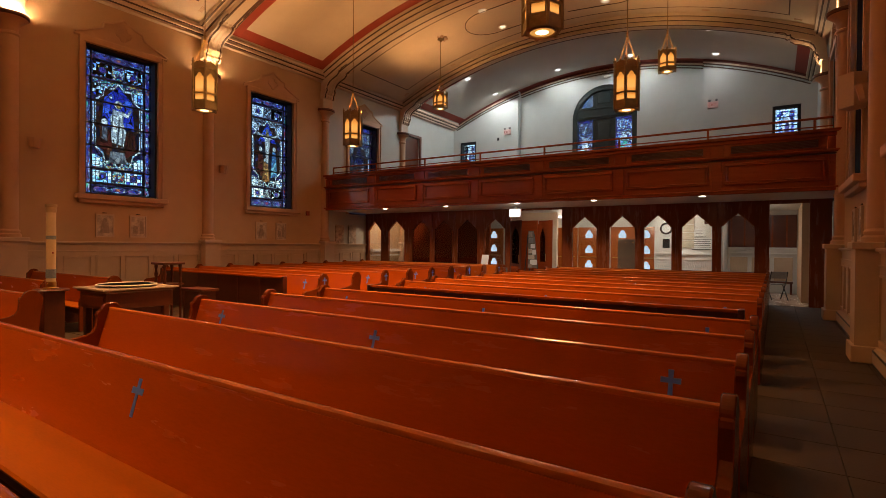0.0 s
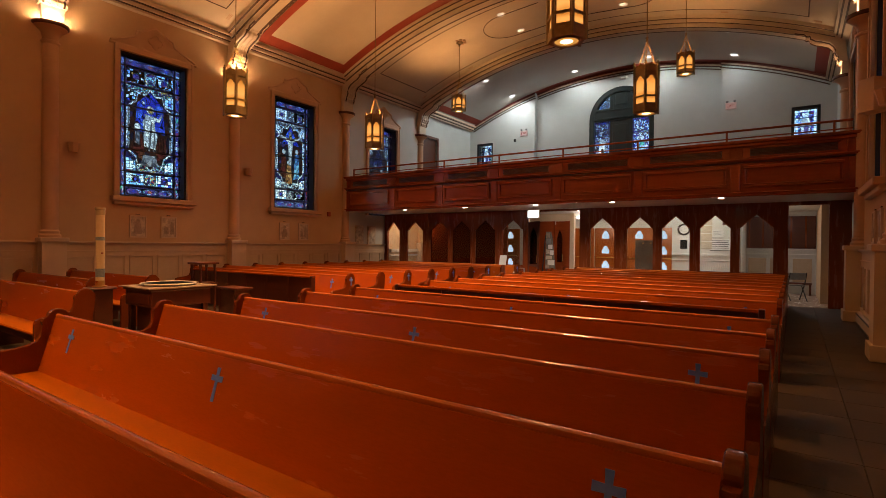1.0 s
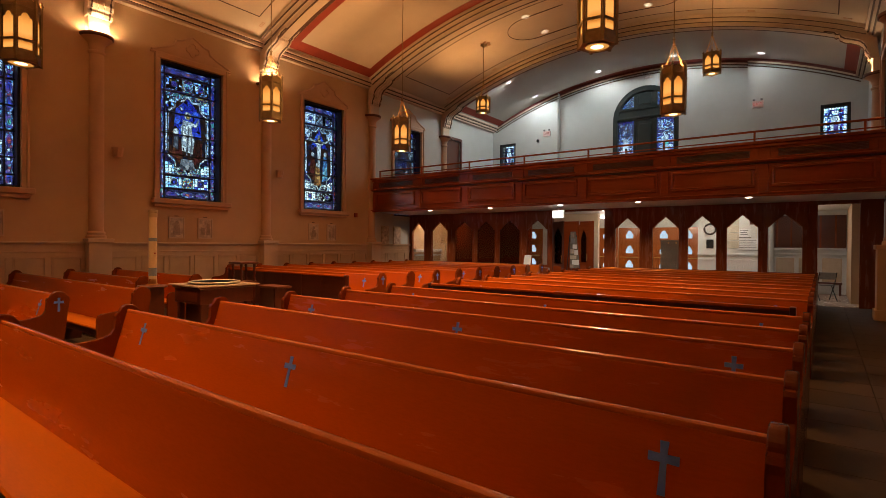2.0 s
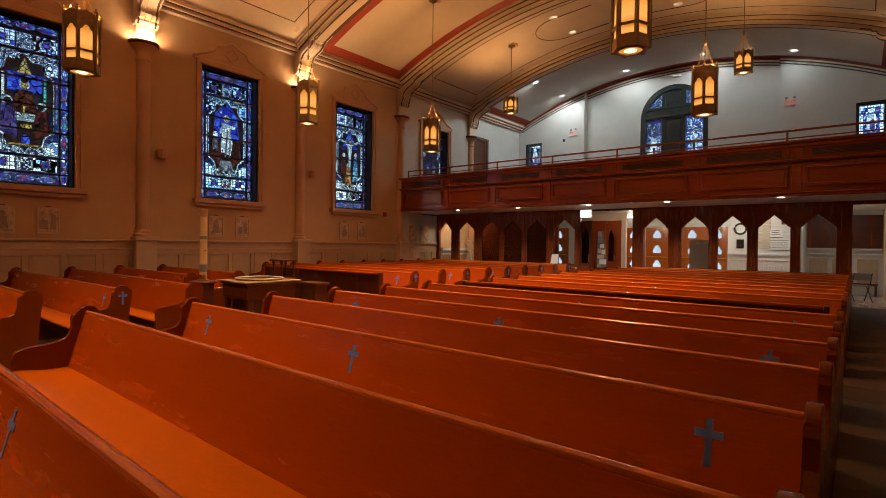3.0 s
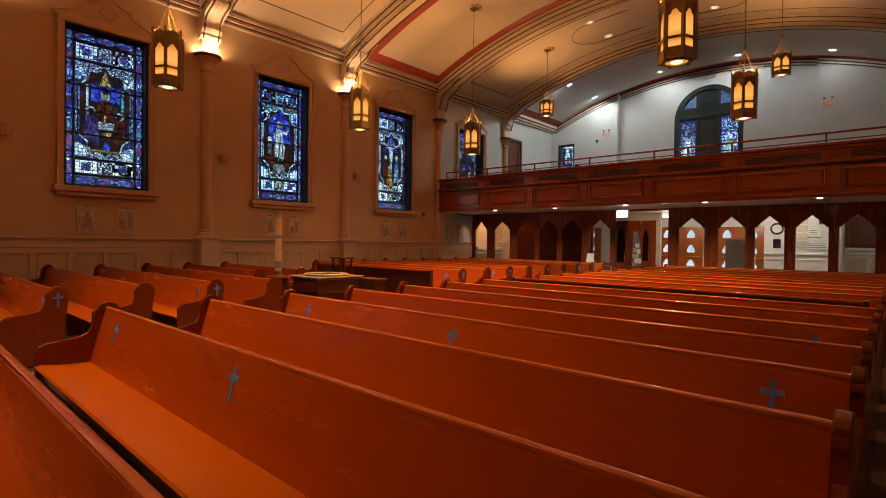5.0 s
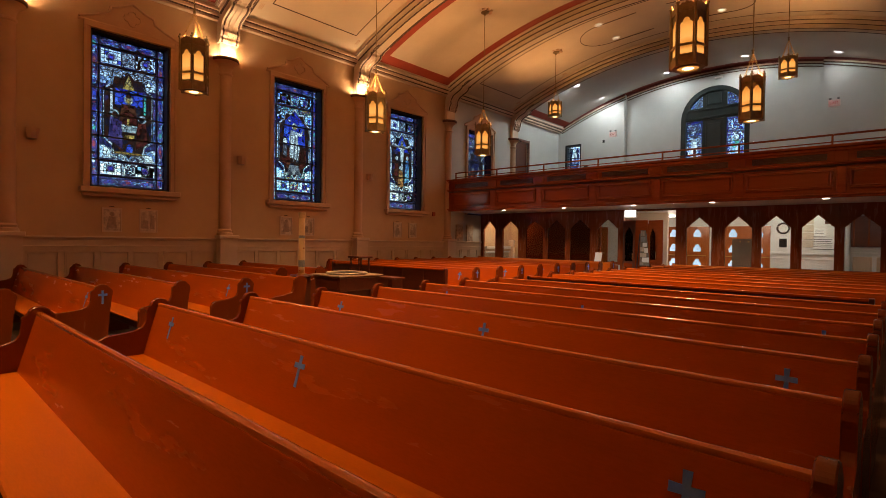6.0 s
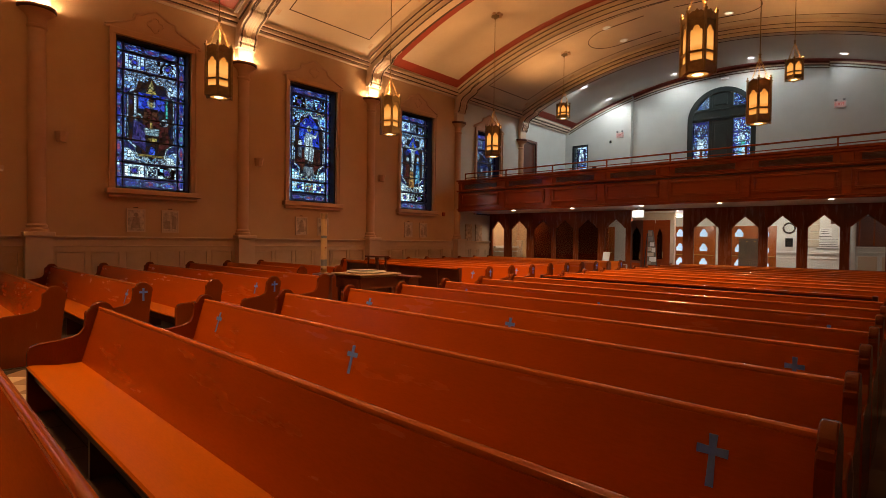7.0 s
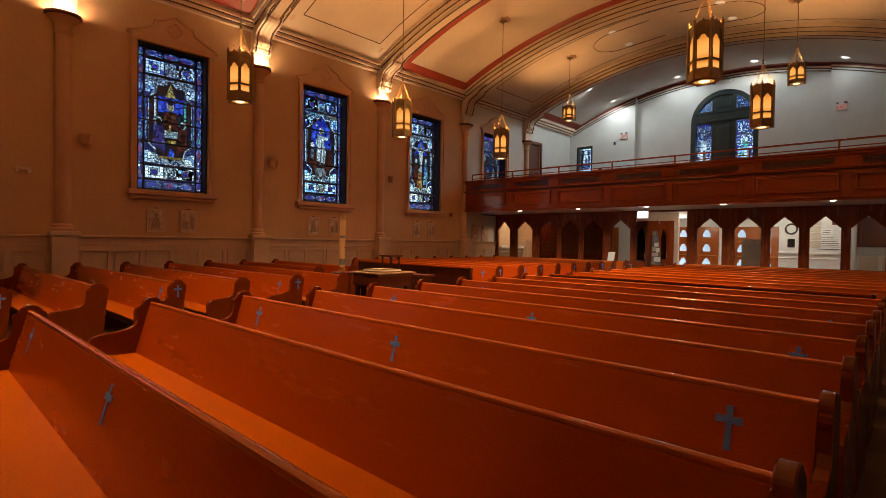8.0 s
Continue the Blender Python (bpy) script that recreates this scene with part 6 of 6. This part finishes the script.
    part("bottom_plate", bm, M_BRONZE, ln)
    bm = bmesh.new()
    lathe(bm, [(0.0, -0.016), (R * 0.22, -0.014), (R * 0.34, -0.004)], 24)
    lens = part("bulb_lens", bm, M_BULB, ln, "glowing round lens", smooth=True)
    bm = bmesh.new()
    lathe(bm, [(R * 0.34, -0.004), (R * 0.52, -0.007), (R * 0.62, 0.004)], 24)
    part("reflector_ring", bm, M_BULB_RIM, lens, "dim amber reflector ring", smooth=True)
    bm = bmesh.new()
    lathe(bm, [(R * 0.62, 0.006), (R * 0.63, -0.014), (R * 0.72, -0.014), (R * 0.73, 0.006)], 24)
    part("lens_collar", bm, M_BRONZE, lens, "bronze collar", smooth=True)
    top = H + chain
    for k in range(3):
        x, y = hexpt(R * 0.8, 2 * k)
        n_ = 12
        bm = bmesh.new()
        for i in range(n_):
            f = (i + 0.5) / n_
            c = Vector((x * (1 - f) + 0.02 * x * f, y * (1 - f) + 0.02 * y * f, H * 0.92 + f * (top - H * 0.92)))
            d = Vector((-x, -y, top - H * 0.92)).normalized()
            e = d.cross(Vector((0, 0, 1))).normalized() if i % 2 else d.cross(d.cross(Vector((0, 0, 1)))).normalized()
            hl = (top - H * 0.92) / n_ * 0.72
            tube(bm, [c + d * hl * math.cos(t * math.pi / 4) + e * 0.016 * math.sin(t * math.pi / 4) for t in range(8)], 0.006, 4, True)
        part("chain", bm, M_CHAIN, ln)
    bm = bmesh.new()
    lathe(bm, [(0.0, top - 0.02), (0.03, top), (0.02, top + 0.05), (0.035, top + 0.08), (0.0, top + 0.12)], 12)
    part("finial", bm, M_BRONZE, ln, smooth=True)
    bm = bmesh.new()
    tube(bm, [(0, 0, top + 0.1), (0, 0, drop - 0.02)], 0.011, 6)
    part("hanging_rod", bm, M_BRONZE, ln)
    bm = bmesh.new()
    lathe(bm, [(0.03, drop - 0.10), (0.05, drop - 0.06), (0.13, drop - 0.03), (0.14, drop + 0.05)], 20)
    part("ceiling_rose", bm, M_BRONZE, ln, smooth=True)
    bm = bmesh.new()
    for k in range(8):
        a = radians(45 * k)
        lathe(bm, [(0.0, drop - 0.012), (0.06, drop - 0.005), (0.06, drop + 0.06)], 10, 0.20 * math.cos(a), 0.20 * math.sin(a))
    part("rosette", bm, M_PINK, ln)
    return ln


LX = 3.85
big = lantern(1.06, 0.265, vault(LX) - 4.36, 0.46)
small = lantern(0.62, 0.25, vault(LX) - 6.48, 0.46)
first = True
for y in (-7.18, -2.58, 2.02, 6.62, 11.22):
    for s in (-1, 1):
        m = pose(XC + s * LX, y, 4.36, 0, 0, (38 if 5 < y < 8 else 8) if s > 0 else (26 if y > 10 else 0))
        if first:
            big.matrix_basis = m
            tagged(big, "six-sided bronze lantern with amber glass on chains", "lantern", "nave lanterns")
            first = False
        else:
            copy_thing(big, m)
        lamp("lantern_lamp", "SPOT", look((XC + s * LX, y, 4.32), (XC + s * LX, y, 0)), LANTERN * (0.3 if y < 0 else 0.6 if y < 5 else 3.0) * (1.0 if s < 0 else 0.35), WARM, size=0.09, cone=165, blend=0.5)
        lamp("lantern_upper_lamp", "SPOT", look((XC + s * LX, y, 4.36 + 0.86), (XC + s * LX, y, 9)), LANTERN_UP, HOT, size=0.05, cone=150, blend=0.7)
small.matrix_basis = pose(XC - LX, 15.82, 6.48)
tagged(small, "short six-sided bronze lantern with amber glass, over gallery", "lantern", "gallery lanterns")
copy_thing(small, pose(XC + LX, 15.82, 6.48, 0, 0, 8))
for s in (-1, 1):
    lamp("lantern_upper_lamp", "SPOT", look((XC + s * LX, 15.82, 6.48 + 0.46), (XC + s * LX, 15.82, 9)), LANTERN_UP * 0.5, HOT, size=0.05, cone=150, blend=0.7)

# ---- small things on the walls ----
def plaque(y, sgn, xw, tall):
    pq = thing("station_plaque", pose(xw, y, 1.63, 0, 0, 0 if sgn > 0 else 180), "framed pale relief print hung below the window", "picture", "station plaques")
    w, h = 0.21, 0.58
    boxes("backing", [(0, 0.025, -w, w, 0, h)], M_TRIM, pq, bevel=0.006)
    bm = bmesh.new()
    ring_plate(bm, rect(-w, w, 0, h), rect(-w + 0.03, w - 0.03, 0.03, h - 0.03), 0.025, 0.04, "x")
    part("frame_edge", bm, M_TRIM, pq)
    bm = bmesh.new()
    prism(bm, rect(-w + 0.035, w - 0.035, 0.035, h - 0.035), 0.026, 0.030, "x")
    part("picture", bm, M_PLAQUE, pq)
    if tall:
        polys = ([(-0.12, 0.1), (0.10, 0.1), (0.07, 0.36), (-0.06, 0.38)], ell(0.0, 0.43, 0.05, 0.055))
    else:
        polys = ([(-0.14, 0.1), (0.0, 0.1), (-0.02, 0.30), (-0.12, 0.32)], [(0.03, 0.1), (0.14, 0.1), (0.13, 0.42), (0.05, 0.44)])
    for poly in polys:
        bm = bmesh.new()
        prism(bm, poly, 0.030, 0.034, "x")
        part("relief", bm, M_PLAQUE_DARK, pq)
    boxes("number_bar", [(0.0, 0.02, -0.05, 0.05, h + 0.02, h + 0.04)], M_LINE, pq)


for w in WINS[1:5]:
    for sgn, xw in ((1, WL), (-1, WR)):
        plaque(w - 0.42, sgn, xw, True)
        plaque(w + 0.38, sgn, xw, False)

for c in COLS[:4]:
    for sgn, xw in ((1, WL), (-1, WR)):
        sp = thing("wall_speaker", pose(xw, c + 0.42, 3.62, 0, 0, 0 if sgn > 0 else 180), "cream angled loudspeaker box on the wall", "loudspeaker", "wall loudspeakers")
        bm = bmesh.new()
        prism(bm, [(0.03, -0.07), (0.10, -0.13), (0.20, -0.12), (0.27, -0.05), (0.27, 0.05), (0.20, 0.12), (0.10, 0.13), (0.03, 0.07)], 0.0, 0.22, "z")
        for v in bm.verts:
            if v.co.z < 0.01:
                v.co.x, v.co.y = 0.04 + (v.co.x - 0.03) * 0.72, v.co.y * 0.75
        part("cabinet", bm, M_PINK, sp)
        boxes("bracket", [(0.0, 0.05, -0.03, 0.03, 0.07, 0.15)], M_STEEL, sp)
bs = thing("corner_speaker", pose(WR, 10.35, 3.70, 0, 0, 180), "diamond-set wooden loudspeaker box on the wall", "loudspeaker")
bm = bmesh.new()
prism(bm, [(0.05, -0.10), (0.22, -0.20), (0.40, 0.0), (0.22, 0.20), (0.05, 0.10)], 0.0, 0.52, "z")
part("cabinet", bm, M_TRIM, bs)
boxes("bracket", [(0.0, 0.06, -0.04, 0.04, 0.2, 0.34)], M_STEEL, bs)
fa = thing("fire_alarm", pose(WL, 12.98, 2.60), "small dark red alarm box on the wall", "alarm")
boxes("case", [(0, 0.06, -0.07, 0.07, -0.08, 0.08)], M_RED, fa, bevel=0.008)
el = thing("emergency_light", pose(WL, -0.99, 2.95), "small white emergency light on the wall", "wall light")
boxes("case", [(0, 0.07, -0.15, 0.15, -0.04, 0.035)], M_TRIM, el, bevel=0.012)
for y in (-0.11, 0.11):
    bm = bmesh.new()
    lathe(bm, [(0.022, -0.09), (0.034, -0.07), (0.034, -0.045), (0.02, -0.04)], 12, 0.045, y)
    part("lamp_head", bm, M_WHITE, el, "white swivel lamp head", smooth=True)
for y, x in ((14.6, WL), (15.3, WL)):
    pn = thing("grey_panel", pose(x, y, 1.9), "grey metal panel on the wall under the gallery", "panel")
    boxes("door", [(0, 0.05, -0.22, 0.22, -0.45, 0.35)], M_PLAQUE, pn, bevel=0.006)
tp = thing("leaflet_stand", pose(-8.35, 15.7, 0), "small stand with white leaflets by the screen", "stand")
boxes("post", [(-0.02, 0.02, -0.02, 0.02, 0, 0.95)], M_BLACK, tp)
boxes("base", [(-0.14, 0.14, -0.14, 0.14, 0, 0.03)], M_BLACK, tp)
bm = bmesh.new()
prism(bm, [(-0.05, 0.85), (-0.03, 0.85), (0.07, 1.18), (0.05, 1.18)], -0.13, 0.13, "x")
part("leaflet", bm, M_WHITE, tp)

# ---- floor pieces ----
def flat_tile(name, w, h, bevel, mt):
    bm = bmesh.new()
    box(bm, -w / 2, w / 2, -h / 2, h / 2, -0.012, 0.0)
    for v in bm.verts:
        if v.co.z > -0.005:
            v.co.x *= 1 - bevel / w
            v.co.y *= 1 - bevel / h
    bmesh.ops.recalc_face_normals(bm, faces=bm.faces[:])
    me = bpy.data.meshes.new(name)
    bm.to_mesh(me)
    bm.free()
    me.materials.append(mt)
    return me


def lay(name, label, cells, meshes):
    holder = thing(name, Matrix(), label, "floor", kind="structure")
    for (x, y, k, r) in cells:
        ob = new("tile", meshes[k])
        ob.parent = holder
        ob.matrix_basis = pose(x, y, 0, 0, 0, r)
    return holder


slate = flat_tile("slate_tile", 0.606, 0.606, 0.004, M_FLOOR)
cells = [(-0.16 + 0.30 + 0.61 * i, -6.2 + 0.61 * j, 0, 0) for i in range(-1, 3) for j in range(43)]
lay("floor_side_aisle", "brown slate tiles of the side aisle", cells, [slate])
ta, tb = flat_tile("cream_tile", 0.30, 0.30, 0.006, M_TILE_A), flat_tile("tan_tile", 0.30, 0.30, 0.006, M_TILE_B)
d = 0.304
cells = []
for j in range(-34, 52):
    for i in range(-4, 5):
        x, y = XC + i * d * math.sqrt(0.5), j * d * math.sqrt(0.5)
        if (i + j) % 2 == 0 and abs(x - XC) < 0.80:
            cells.append((x, y, 0 if j % 2 == 0 else 1, 45))
cells = [c for c in cells if c[1] > -6][:300]
lay("floor_centre_aisle", "cream and tan marble tiles laid diagonally down the aisle", cells, [ta, tb])
bm = bmesh.new()
rng = random.Random(4)
for x0, x1 in ((PEW_X0 - 0.05, -0.80), (WL, -7.40)):
    x = x0
    while x < x1 - 0.2:
        y = Y0
        while y < Y1:
            box(bm, x + 0.004, min(x + 0.60, x1), y + 0.004, y + 0.60, -0.012, -0.001 + rng.uniform(-0.001, 0.001))
            y += 0.61
        x += 0.61
tagged(part("floor_under_pews", bm, M_FLOOR), "brown slate tiles under the pews", "floor", kind="stuff")
